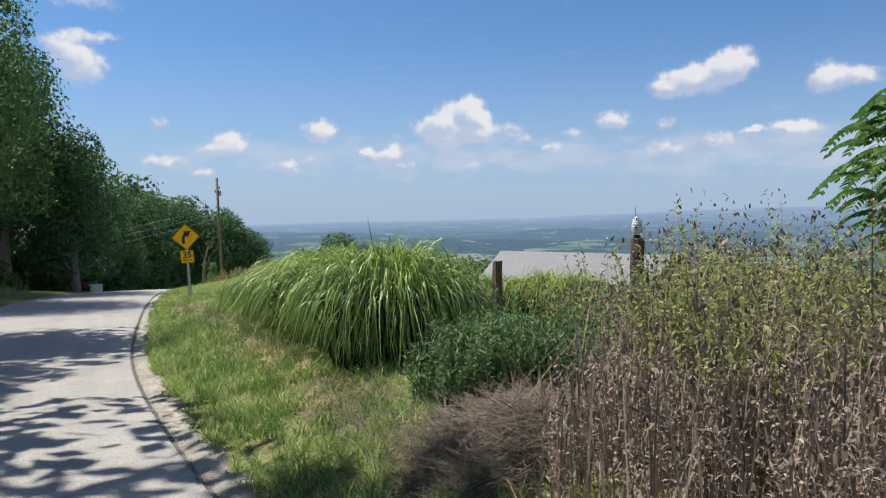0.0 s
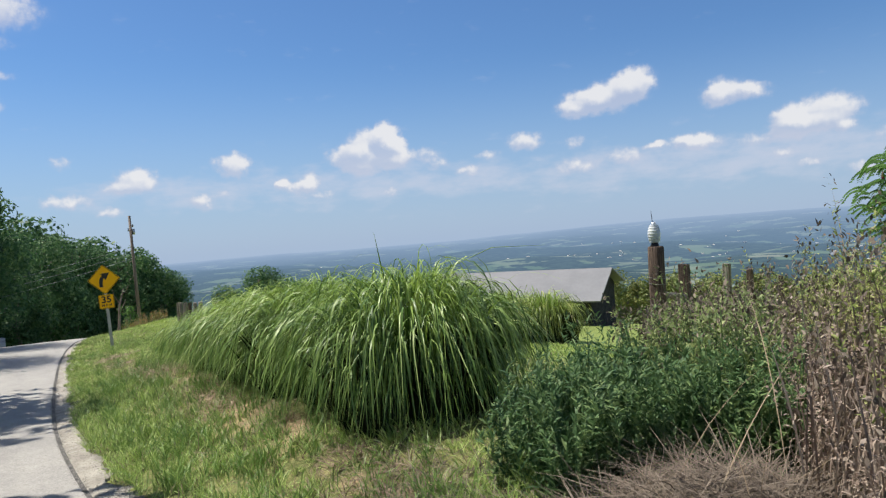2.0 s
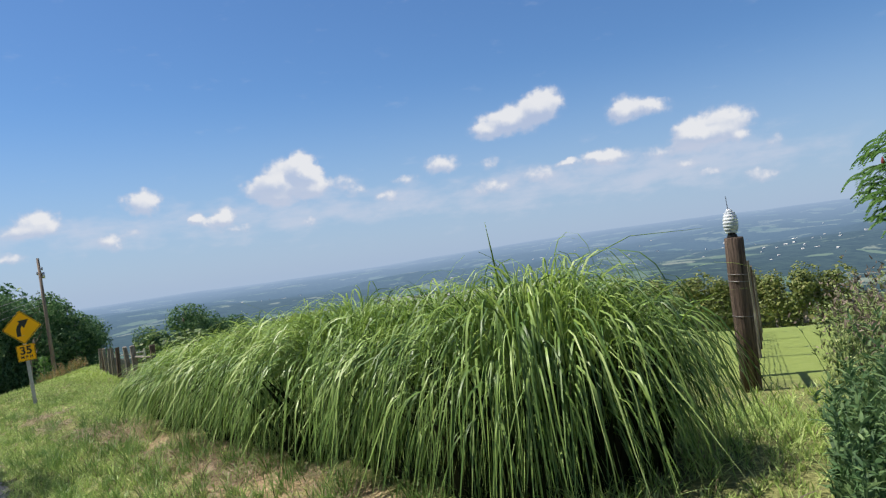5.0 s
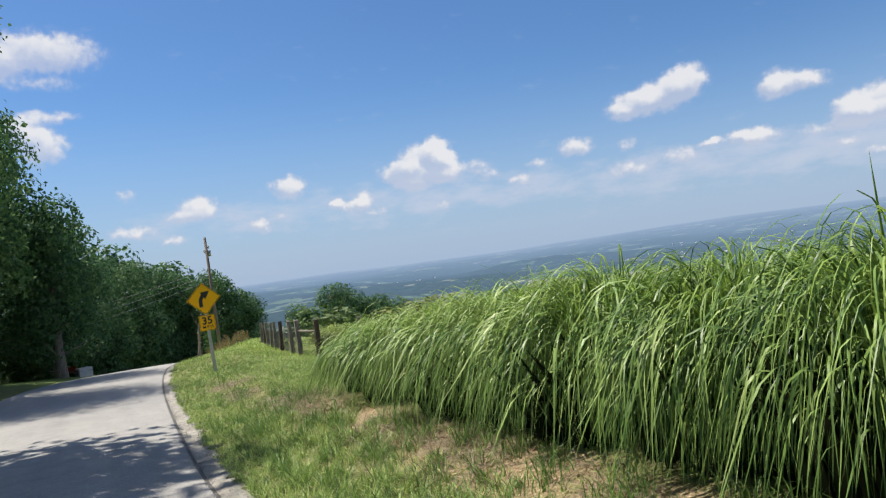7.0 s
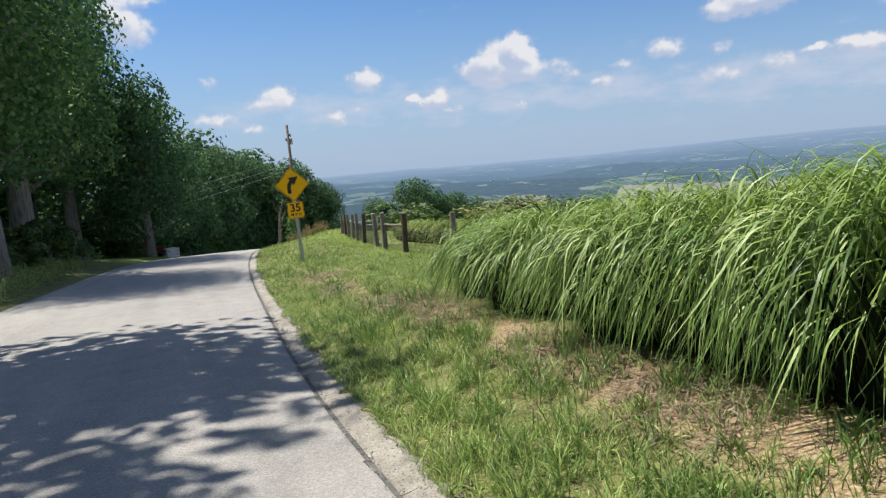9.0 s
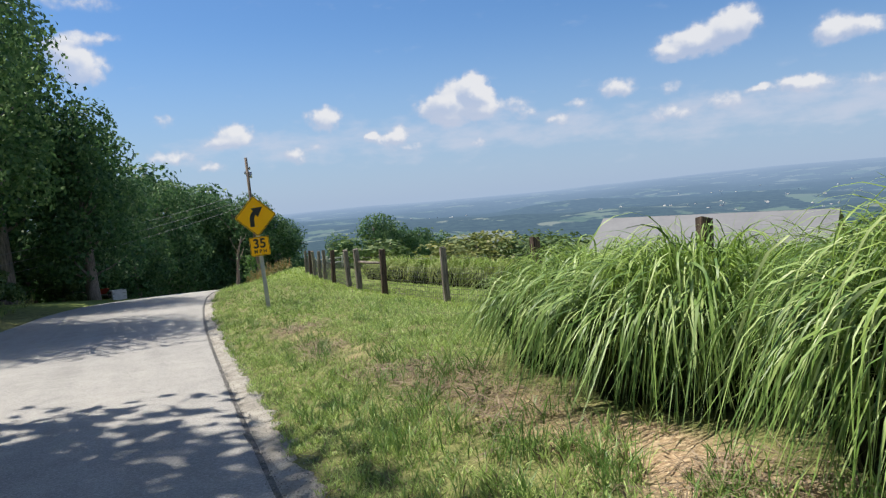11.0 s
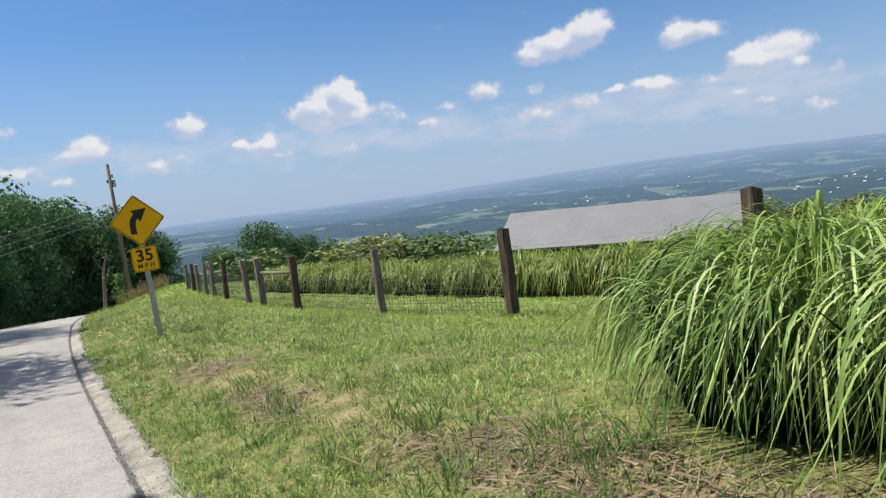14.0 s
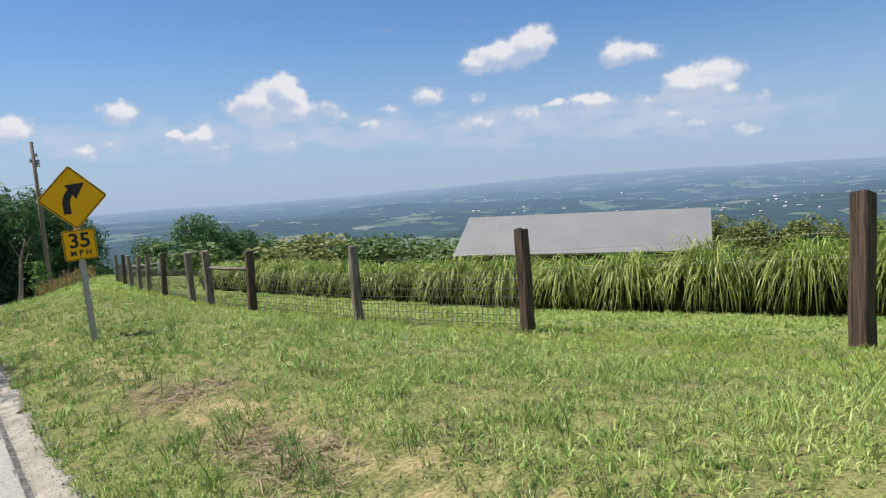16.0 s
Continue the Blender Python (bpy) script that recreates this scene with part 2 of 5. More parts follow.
def soil_material():
    m, N = material("verge_soil")
    p = place_co(N)
    big, mid, fine = N.noise(p, 0.55, 3), N.noise(p, 4.0, 5), N.noise(p, 38.0, 4)
    sep = N.n("ShaderNodeSeparateXYZ", {0: p})
    thatch = N.mix(N.step(N.math("ADD", N.math("MULTIPLY", fine, 0.6), N.math("MULTIPLY", mid, 0.4)), 0.35, 0.65), (0.065, 0.080, 0.028, 1), (0.25, 0.25, 0.10, 1))
    dry = N.ramp(fine, [(0.3, (0.22, 0.145, 0.085)), (0.5, (0.38, 0.275, 0.17)), (0.7, (0.56, 0.44, 0.29))])
    meadow = N.mix(mid, (0.135, 0.185, 0.046, 1), (0.235, 0.280, 0.085, 1))
    near = N.step(N.math("ABSOLUTE", N.math("SUBTRACT", sep.outputs[0], 1.75)), 0.75, 0.1)
    foot = N.math("MULTIPLY", N.step(N.math("ABSOLUTE", N.math("SUBTRACT", sep.outputs[0], 1.85)), 0.5, 0.15), N.math("MULTIPLY", N.step(sep.outputs[1], 16.0, 13.5), N.step(sep.outputs[1], 7.0, 8.5)))
    f = N.step(N.math("ADD", N.math("ADD", N.math("MULTIPLY", near, 0.20), N.math("MULTIPLY", foot, 0.16)), N.math("ADD", N.math("MULTIPLY", big, 0.40), N.math("MULTIPLY", mid, 0.55))), 0.62, 0.92)
    field = N.math("MAXIMUM", N.step(sep.outputs[0], 6.8, 9.5), N.step(sep.outputs[1], 40.0, 48.0))
    field = N.math("MAXIMUM", field, N.step(sep.outputs[0], -5.6, -6.6))
    finish(N, N.mix(field, N.mix(f, thatch, dry), meadow), 0.95, N.math("ADD", fine, mid), 0.03, 0.7, spec=0.1)


soil_material()


def road_material():
    m, N = material("chip_seal_asphalt")
    p = place_co(N)
    grain = N.n("ShaderNodeTexVoronoi", {"Scale": 130.0, "Vector": p}).outputs["Distance"]
    fine, mid, big = N.noise(p, 70.0, 3), N.noise(p, 3.0, 5), N.noise(p, 0.35, 3)
    streak = N.noise(N.vec("MULTIPLY", p, (2.2, 0.12, 1)), 1.0, 4)
    f = N.math("ADD", N.math("MULTIPLY", mid, 0.35), N.math("ADD", N.math("MULTIPLY", big, 0.3), N.math("MULTIPLY", streak, 0.35)))
    col = N.ramp(f, [(0.3, (0.235, 0.227, 0.213)), (0.5, (0.325, 0.313, 0.292)), (0.7, (0.41, 0.39, 0.357))])
    chip = N.n("ShaderNodeSeparateXYZ", {0: N.n("ShaderNodeTexVoronoi", {"Scale": 75.0, "Vector": p}).outputs["Color"]}).outputs[0]
    col = N.mix(N.math("MULTIPLY", N.step(chip, 0.62, 0.9), 0.3), col, (0.52, 0.50, 0.47, 1))
    col = N.mix(N.math("MULTIPLY", N.step(N.math("ADD", fine, N.math("MULTIPLY", chip, -0.25)), 0.35, 0.6), 0.42), col, (0.13, 0.13, 0.13, 1))
    wide = N.n("ShaderNodeTexVoronoi", {"Scale": 0.7, "Vector": N.vec("ADD", p, N.vec("MULTIPLY", N.n("ShaderNodeTexNoise", {"Scale": 1.5, "Vector": p}).outputs["Color"], (0.8, 0.8, 0.8)))}, feature="DISTANCE_TO_EDGE").outputs[0]
    crack = N.math("MULTIPLY", N.step(wide, 0.010, 0.002), N.step(big, 0.48, 0.6))
    col = N.mix(N.math("MULTIPLY", crack, 0.22), col, (0.05, 0.05, 0.05, 1))
    finish(N, col, 0.92, N.math("ADD", grain, fine), 0.006, 0.7, spec=0.25)


road_material()


def concrete_material():
    m, N = material("gutter_concrete")
    p = place_co(N)
    fine, mid, big = N.noise(p, 60.0, 4), N.noise(p, 5.0, 6), N.noise(p, 0.8, 3)
    col = N.ramp(N.math("ADD", N.math("MULTIPLY", mid, 0.6), N.math("MULTIPLY", big, 0.4)), [(0.3, (0.20, 0.182, 0.155)), (0.46, (0.37, 0.342, 0.295)), (0.7, (0.56, 0.525, 0.455))])
    col = N.mix(N.math("MULTIPLY", N.step(fine, 0.5, 0.7), 0.7), col, (0.12, 0.11, 0.095, 1))
    finish(N, col, 0.92, N.math("ADD", fine, mid), 0.03, 1.0, spec=0.2)


concrete_material()


def plain(name, c1, c2, rough=0.7, scale=8.0, metal=0.0, bump=0.4, dist=0.004, stretch=(1, 1, 1), spec=0.4):
    m, N = material(name)
    p = N.vec("MULTIPLY", obj_co(N), stretch)
    f = N.math("ADD", N.math("MULTIPLY", N.noise(p, scale, 5), 0.7), N.math("MULTIPLY", N.noise(p, scale * 7, 3), 0.3))
    col = N.mix(N.step(f, 0.3, 0.7), (*c1, 1), (*c2, 1))
    finish(N, col, rough, f, dist, bump, metal, spec)
    return m


plain("joint_tar", (0.055, 0.053, 0.050), (0.22, 0.21, 0.195), 0.9, 14.0, bump=0.8, dist=0.02, spec=0.2)
plain("creosote_wood", (0.014, 0.010, 0.009), (0.17, 0.122, 0.095), 0.8, 5.0, stretch=(9, 9, 0.35), bump=1.0, dist=0.02, spec=0.25)
plain("weathered_wood", (0.040, 0.032, 0.027), (0.36, 0.32, 0.275), 0.88, 5.0, stretch=(9, 9, 0.35), bump=1.0, dist=0.02, spec=0.2)
plain("pole_wood", (0.12, 0.095, 0.075), (0.25, 0.205, 0.17), 0.88, 3.0, stretch=(4, 4, 0.3), bump=0.7, dist=0.01, spec=0.2)
plain("barn_board", (0.018, 0.018, 0.019), (0.055, 0.054, 0.055), 0.85, 3.0, stretch=(4, 4, 0.3), bump=0.6, dist=0.01, spec=0.2)
plain("barn_metal", (0.165, 0.168, 0.178), (0.20, 0.203, 0.212), 0.6, 0.7, metal=0.0, bump=0.1, stretch=(1, 1, 1), spec=0.3)
plain("bark", (0.11, 0.095, 0.08), (0.34, 0.30, 0.26), 0.95, 3.5, stretch=(5, 5, 0.5), bump=1.0, dist=0.03, spec=0.15)
plain("galvanised", (0.34, 0.345, 0.35), (0.50, 0.51, 0.52), 0.5, 12.0, metal=0.6, bump=0.1)
plain("wire_steel", (0.12, 0.12, 0.12), (0.22, 0.21, 0.20), 0.6, 20.0, metal=0.5, bump=0.1)
plain("cable", (0.16, 0.16, 0.16), (0.26, 0.26, 0.26), 0.6, 5.0, bump=0.1)
plain("sign_amber", (0.95, 0.47, 0.008), (0.97, 0.50, 0.012), 0.65, 3.0, bump=0.03, spec=0.15)
plain("sign_black", (0.012, 0.012, 0.013), (0.02, 0.02, 0.02), 0.5, 5.0, bump=0.05)
plain("lamp_white", (0.42, 0.46, 0.52), (0.66, 0.70, 0.75), 0.45, 9.0, bump=0.2)
plain("painted_white", (0.62, 0.62, 0.60), (0.78, 0.78, 0.76), 0.7, 4.0, bump=0.1)
plain("rust_red", (0.24, 0.035, 0.02), (0.36, 0.07, 0.03), 0.7, 6.0, bump=0.2)
plain("sumac_red", (0.10, 0.012, 0.015), (0.22, 0.03, 0.03), 0.9, 30.0, bump=0.6)
# White house walls tinted grey-blue to stand in for distance haze.
plain("hazed_wall", (0.34, 0.37, 0.41), (0.50, 0.52, 0.55), 0.8, 0.4, bump=0.1)
plain("painted_grey", (0.34, 0.33, 0.31), (0.52, 0.51, 0.48), 0.8, 5.0, bump=0.3)


def valley_material():
    """Far valley, kilometres away: plain glowing backdrop of woods and fields, haze painted in."""
    m, N = material("hazed_valley")
    p = place_co(N)
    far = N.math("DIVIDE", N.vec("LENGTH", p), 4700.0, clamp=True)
    wob = N.vec("MULTIPLY", N.n("ShaderNodeTexNoise", {"Scale": 0.012, "Detail": 3.0, "Vector": p}).outputs["Color"], (110, 110, 0))
    q = N.vec("ADD", p, wob)
    cell = N.n("ShaderNodeTexVoronoi", {"Scale": 0.0105, "Vector": q}).outputs["Color"]
    pick = N.n("ShaderNodeSeparateXYZ", {0: cell})
    woods = N.noise(p, 0.0065, 7.0, 0.62)
    tuft = N.noise(p, 0.045, 5.0, 0.7)
    field = N.math("MULTIPLY", N.step(woods, 0.535, 0.56), N.step(pick.outputs[0], 0.38, 0.42))
    f_col = N.ramp(pick.outputs[1], [(0.0, (0.15, 0.25, 0.14)), (0.5, (0.27, 0.37, 0.22)), (0.8, (0.46, 0.48, 0.36)), (1.0, (0.19, 0.29, 0.16))])
    w_col = N.mix(N.step(tuft, 0.3, 0.7), (0.010, 0.032, 0.034, 1), (0.075, 0.125, 0.10, 1))
    col = N.mix(field, w_col, f_col)
    # Painted haze: woods and fields fade to blue as distance grows.
    haze_blue = N.ramp(far, [(0.0, (0.12, 0.19, 0.25)), (0.3, (0.145, 0.225, 0.33)), (0.55, (0.185, 0.285, 0.43)), (0.8, (0.275, 0.385, 0.555)), (1.0, (0.345, 0.45, 0.62))])
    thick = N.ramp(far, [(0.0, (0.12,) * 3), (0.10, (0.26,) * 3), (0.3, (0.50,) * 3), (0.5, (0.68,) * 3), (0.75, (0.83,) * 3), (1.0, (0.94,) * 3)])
    col = N.mix(thick, col, haze_blue)
    # The backdrop glows by itself instead of taking the sun.
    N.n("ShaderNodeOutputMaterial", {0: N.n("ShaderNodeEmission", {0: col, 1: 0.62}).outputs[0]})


valley_material()

# ------------------------------------------------------------------ mesh helpers


def mesh_object(name, verts, faces, mat, parent=None, label="", smooth=False):
    me = bpy.data.meshes.new(name)
    me.from_pydata([tuple(v) for v in verts], [], [tuple(f) for f in faces])
    if smooth:
        me.polygons.foreach_set("use_smooth", [True] * len(me.polygons))
    me.materials.append(MATS[mat])
    ob = new(name, me)
    if parent is not None:
        ob.parent = parent
    if label:
        tagged(ob, label)
    return ob


def part(name, bm, mat, parent=None, label="", smooth=False):
    me = bpy.data.meshes.new(name)
    bm.to_mesh(me)
    bm.free()
    if smooth:
        me.polygons.foreach_set("use_smooth", [True] * len(me.polygons))
    me.materials.append(MATS[mat])
    ob = new(name, me)
    if parent is not None:
        ob.parent = parent
    if label:
        tagged(ob, label)
    return ob


def quads_object(name, v, mat, parent=None, label="", per=4, smooth=False):
    """Many separate faces from an array (n, per, 3)."""
    v = np.asarray(v, np.float32)
    n = len(v)
    me = bpy.data.meshes.new(name)
    me.vertices.add(n * per)
    me.vertices.foreach_set("co", v.ravel())
    me.loops.add(n * per)
    me.loops.foreach_set("vertex_index", np.arange(n * per, dtype=np.int32))
    me.polygons.add(n)
    me.polygons.foreach_set("loop_start", np.arange(0, n * per, per, dtype=np.int32))
    me.polygons.foreach_set("loop_total", np.full(n, per, np.int32))
    me.update(calc_edges=True)
    me.materials.append(MATS[mat])
    ob = new(name, me)
    if parent is not None:
        ob.parent = parent
    if label:
        tagged(ob, label)
    return ob


def ribbons_mesh(name, left, right, mats, pick=None):
    """Strips from arrays (n, k, 3) of left and right edges; the last point is one tip."""
    n, k, _ = left.shape
    tip = (left[:, -1] + right[:, -1]) / 2
    v = np.concatenate([left[:, :-1], right[:, :-1], tip[:, None]], 1).astype(np.float32)
    m = k - 1
    quads = np.array([[i, i + m, i + m + 1, i + 1] for i in range(m - 1)], np.int32)
    tri = np.array([m - 1, 2 * m - 1, 2 * m], np.int32)
    base = (np.arange(n, dtype=np.int32) * (2 * m + 1))[:, None]
    loops = np.concatenate([(quads.ravel()[None] + base), (tri[None] + base)], 1)
    totals = np.tile(np.r_[np.full(m - 1, 4), 3].astype(np.int32), n)
    me = bpy.data.meshes.new(name)
    me.vertices.add(v.shape[0] * v.shape[1])
    me.vertices.foreach_set("co", v.ravel())
    me.loops.add(loops.size)
    me.loops.foreach_set("vertex_index", loops.ravel())
    me.polygons.add(len(totals))
    me.polygons.foreach_set("loop_start", np.r_[0, np.cumsum(totals)[:-1]].astype(np.int32))
    me.polygons.foreach_set("loop_total", totals)
    for mat in mats:
        me.materials.append(MATS[mat])
    if pick is not None:
        me.polygons.foreach_set("material_index", np.repeat(pick.astype(np.int32), m))
    me.update(calc_edges=True)
    return me


def arching(rng, base, turn, length, width, lean, bend, power=1.6, k=8, twist=0.5):
    """Blades that start at base, lean by lean and bend over by bend radians, in the heading turn."""
    n = len(base)
    s = np.linspace(0, 1, k)
    mid = (s[:-1] + s[1:]) / 2
    th = lean[:, None] + bend[:, None] * mid[None] ** power
    step = (length / (k - 1))[:, None]
    r = np.concatenate([np.zeros((n, 1)), np.cumsum(np.sin(th) * step, 1)], 1)
    z = np.concatenate([np.zeros((n, 1)), np.cumsum(np.cos(th) * step, 1)], 1)
    sway = rng.normal(0, 0.06, n)[:, None] * length[:, None] * s[None] ** 2
    ca, sa = np.cos(turn)[:, None], np.sin(turn)[:, None]
    mid_line = np.stack([base[:, 0:1] + r * ca - sway * sa, base[:, 1:2] + r * sa + sway * ca, base[:, 2:3] + z], -1)
    w = width[:, None] * (0.55 + 0.45 * np.sin(np.pi * np.clip(s * 0.9 + 0.12, 0, 1)))[None] * np.where(s > 0.75, (1 - s) / 0.25 * 0.85 + 0.15, 1)[None]
    tw = rng.normal(0, twist, n)
    side = np.stack([-np.sin(turn + tw), np.cos(turn + tw), rng.normal(0, 0.25, n)], -1)[:, None]
    return mid_line - side * w[..., None] / 2, mid_line + side * w[..., None] / 2


def box(bm, cx, cy, cz, sx, sy, sz, rot=None, bevel=0.0):
    m = Matrix.Translation((cx, cy, cz)) @ (rot or Matrix()) @ Matrix.Diagonal((sx, sy, sz, 1))
    got = bmesh.ops.create_cube(bm, size=1.0, matrix=m)
    if bevel:
        edges = list({ed for v in got["verts"] for ed in v.link_edges})
        bmesh.ops.bevel(bm, geom=edges, offset=bevel, segments=2, affect="EDGES", profile=0.6)
    return got["verts"]


def tube(bm, points, radii, sides=10, caps=True):
    rings = []
    pts = [Vector(p) for p in points]
    for i, (p, r) in enumerate(zip(pts, radii)):
        d = (pts[min(i + 1, len(pts) - 1)] - pts[max(i - 1, 0)]).normalized()
        u = d.cross(Vector((0, 0, 1)) if abs(d.z) < 0.9 else Vector((1, 0, 0))).normalized()
        w = d.cross(u)
        rings.append([bm.verts.new(p + (u * math.cos(t) + w * math.sin(t)) * r) for t in [2 * math.pi * j / sides for j in range(sides)]])
    for a_, b_ in zip(rings, rings[1:]):
        for j in range(sides):
            bm.faces.new((a_[j], a_[(j + 1) % sides], b_[(j + 1) % sides], b_[j]))
    if caps:
        bm.faces.new(rings[0][::-1])
        bm.faces.new(rings[-1])
    bmesh.ops.recalc_face_normals(bm, faces=bm.faces)


def empty(name, m, label, category, group=""):
    ob = new(name)
    ob.empty_display_size = 0.2
    ob.matrix_world = m
    return tagged(ob, label, category, group)


# ------------------------------------------------------------------ lie of the land
JY = [-30, -15, -6, 0, 5, 7, 10, 13, 16, 19, 23.5, 27, 33, 40, 50, 60, 70, 85, 110]
JX = [14, 5.5, 2.2, 1.1, 0.46, 0.27, 0.07, 0.0, 0.09, 0.2, 0.4, 0.58, 1.0, 1.7, 3.2, 5.4, 8.5, 14.5, 28]
_fy = np.linspace(-30, 110, 561)
_fx = np.interp(_fy, JY, JX)
for _ in range(6):
    _fx = np.convolve(np.pad(_fx, 4, mode="edge"), np.ones(9) / 9, "valid")


def joint(y):
    """x of the joint between the asphalt and the concrete gutter."""
    return np.interp(y, _fy, _fx)


ROAD_W, GUTTER_W = 5.6, 0.30


def grade(y):
    """Height of the falling road line, before the crest."""
    return 0.72 - 0.057 * y


def road_z(x, y):
    s = x - joint(y)
    past = np.maximum(y - 36, 0)
    drop = np.where(past < 20, 0.0016 * past**2, 0.64 + 0.064 * (past - 20))
    crown = 0.06 * (1 - ((s + ROAD_W / 2) / (ROAD_W / 2)) ** 2)
    return grade(y) - drop + np.maximum(crown, -0.02)


def smooth(v, lo, hi):
    t = np.clip((v - lo) / (hi - lo), 0, 1)
    return t * t * (3 - 2 * t)


def ground_z(x, y):
    x, y = np.asarray(x, float), np.asarray(y, float)
    s = x - joint(np.clip(y, -30, 110))
    base = grade(np.clip(y, -40, 400))
    fence = np.interp(y, [0, 10, 18.7, 23.2, 27.6, 45], [-0.05, -0.05, -0.1, -0.22, -0.34, -0.36])
    crest = np.interp(y, [0, 5, 16, 20, 27, 34, 60], [0.42, 0.42, 0.40, 0.30, 0.26, 0.16, 0.1])
    right = np.interp(s, [0.0, 0.4, 0.55, 0.9, 1.4, 2.0], [-0.06, 0.0, 0.08, 0.25, 0.65, 1.0]) * crest
    t = smooth(s, 2.8, 7.0)
    right = right * (1 - t) + fence * t
    right = right - np.interp(s, [7, 11, 16, 27, 45, 90, 160, 300, 500], [0, 0.42, 1.0, 2.0, 4.5, 13, 26, 44, 56])
    left = np.interp(-s - ROAD_W, [-0.2, 0, 0.4, 2, 6, 20], [-0.06, 0.0, 0.06, 0.28, 0.55, 0.8]) + 0 * x
    on_road = road_z(x, y) - base - 0.08
    inner = smooth(s, -ROAD_W - 0.3, -ROAD_W + 0.1) * (1 - smooth(s, -0.05, 0.15))
    z = np.where(s > -ROAD_W / 2, right, left)
    past = np.maximum(y - 36, 0)
    dip = np.where(past < 20, 0.0016 * past**2, 0.64 + 0.064 * (past - 20)) * (1 - smooth(s, 0.4, 4.0))
    z = base + z * (1 - inner) + on_road * inner - dip * (1 - inner)
    over = np.maximum(y - 62, 0) * 0.085 * smooth(y, 55, 75)
    z = z - np.minimum(over, 40)
    return np.maximum(z, -64)


def build_ground():
    def steps(lo, flo, fhi, hi, d, grow):
        v = list(np.arange(flo, fhi + 1e-6, d))
        w, k = d, v[-1]
        while k < hi:
            w *= grow
            k += w
            v.append(k)
        w, k = d, flo
        while k > lo:
            w *= grow
            k -= w
            v.insert(0, k)
        return np.array(v)

    xs, ys = steps(-420, -9, 9, 440, 0.2, 1.09), steps(-120, -4, 40, 460, 0.3, 1.08)
    gx, gy = np.meshgrid(xs, ys)
    gz = ground_z(gx, gy)
    rough = np.array([noise.noise((float(a_) * 0.9, float(b_) * 0.9, 0)) for a_, b_ in zip(gx.ravel(), gy.ravel())]).reshape(gx.shape)
    s = gx - joint(np.clip(gy, -30, 110))
    gz = gz + rough * 0.035 * smooth(np.abs(s + ROAD_W / 2), ROAD_W / 2 + 0.5, ROAD_W / 2 + 1.2)
    nx, ny = len(xs), len(ys)
    verts = np.stack([gx.ravel(), gy.ravel(), gz.ravel()], -1)
    i = np.arange(nx * ny).reshape(ny, nx)
    faces = np.stack([i[:-1, :-1].ravel(), i[:-1, 1:].ravel(), i[1:, 1:].ravel(), i[1:, :-1].ravel()], -1)
    ob = mesh_object("ground", verts, faces, "verge_soil", smooth=True)
    tagged(ob, "sloping roadside ground with mown grass and bare dry soil patches", "ground", kind="structure")


build_ground()


def build_road():
    ys = np.r_[np.arange(-28, 60, 0.4), np.arange(60, 100, 2)]
    off = np.linspace(-ROAD_W, 0, 13)
    verts, faces = [], []
    for y in ys:
        j = joint(y)
        for o in off:
            edge = 0.10 * noise.noise((y * 0.8, 3.3, 0)) if o == -ROAD_W else 0
            verts.append((j + o + edge, y, float(road_z(j + o, y)) + 0.004 * noise.noise((o * 1.5, y * 1.5, 0))))
    n = len(off)
    for r in range(len(ys) - 1):
        for c in range(n - 1):
            q = r * n + c
            faces.append((q, q + 1, q + n + 1, q + n))
    tagged(mesh_object("road", verts, faces, "chip_seal_asphalt", smooth=True), "worn pale grey chip-seal asphalt country road with crown", "road", kind="structure")
    # Concrete gutter strip in cast lengths, slightly dished, with a broken outer edge.
    holder = new("kerb")
    tagged(holder, "worn pale concrete gutter strip along the asphalt edge", "kerb", kind="structure")
    verts, faces = [], []
    for r, yy in enumerate(np.arange(-10, 46, 0.2)):
        j, wob = float(joint(yy)), 0.014 * noise.noise((yy * 2.3, 5.0, 0)) + 0.008 * noise.noise((yy * 9, 1.0, 0))
        for o in (-0.012 + 1.5 * wob, 0.004 + wob, 0.05 + 0.6 * wob):
            verts.append((j + o, yy, float(road_z(j, yy)) + (0.003 if o < 0 else -0.018)))
        if r:
            q = 3 * r
            faces += [(q - 3, q - 2, q + 1, q), (q - 2, q - 1, q + 2, q + 1)]
    mesh_object("joint_filler", verts, faces, "joint_tar", holder, "dark cracked tar joint", True)
    y, rng = -10.0, random.Random(4)
    while y < 46:
        y1 = y + 3.0
        verts, faces = [], []
        cols = [0.03, 0.055, 0.10, 0.16, 0.22, GUTTER_W]
        prof = [-0.03, -0.024, -0.012, -0.004, 0.002, 0.004]
        rows = 40
        for r in range(rows + 1):
            yy = y + 0.003 + (y1 - y - 0.006) * r / rows
            for c, (o, pz) in enumerate(zip(cols, prof)):
                wob = 0.13 * noise.noise((yy * 1.7, 9.1, 0)) + 0.12 * noise.noise((yy * 6, 2.1, 0)) + 0.06 * noise.noise((yy * 17, 4.4, 0)) if c == 5 else 0.012 * noise.noise((yy * 5, c, 0))
                x = float(joint(yy)) + o + wob
                verts.append((x, yy, float(road_z(joint(yy), yy)) + pz + 0.016 * noise.noise((x * 9, yy * 9, 0)) + 0.011 * noise.noise((x * 25, yy * 25, 0))))
            verts.append((verts[-1][0] + 0.02, yy, verts[-1][2] - 0.12))
        n = len(cols) + 1
        for r in range(rows):
            for c in range(n - 1):
                q = r * n + c
                faces.append((q, q + 1, q + n + 1, q + n))
        mesh_object("concrete_length", verts, faces, "gutter_concrete", holder, smooth=True)
        y = y1


build_road()


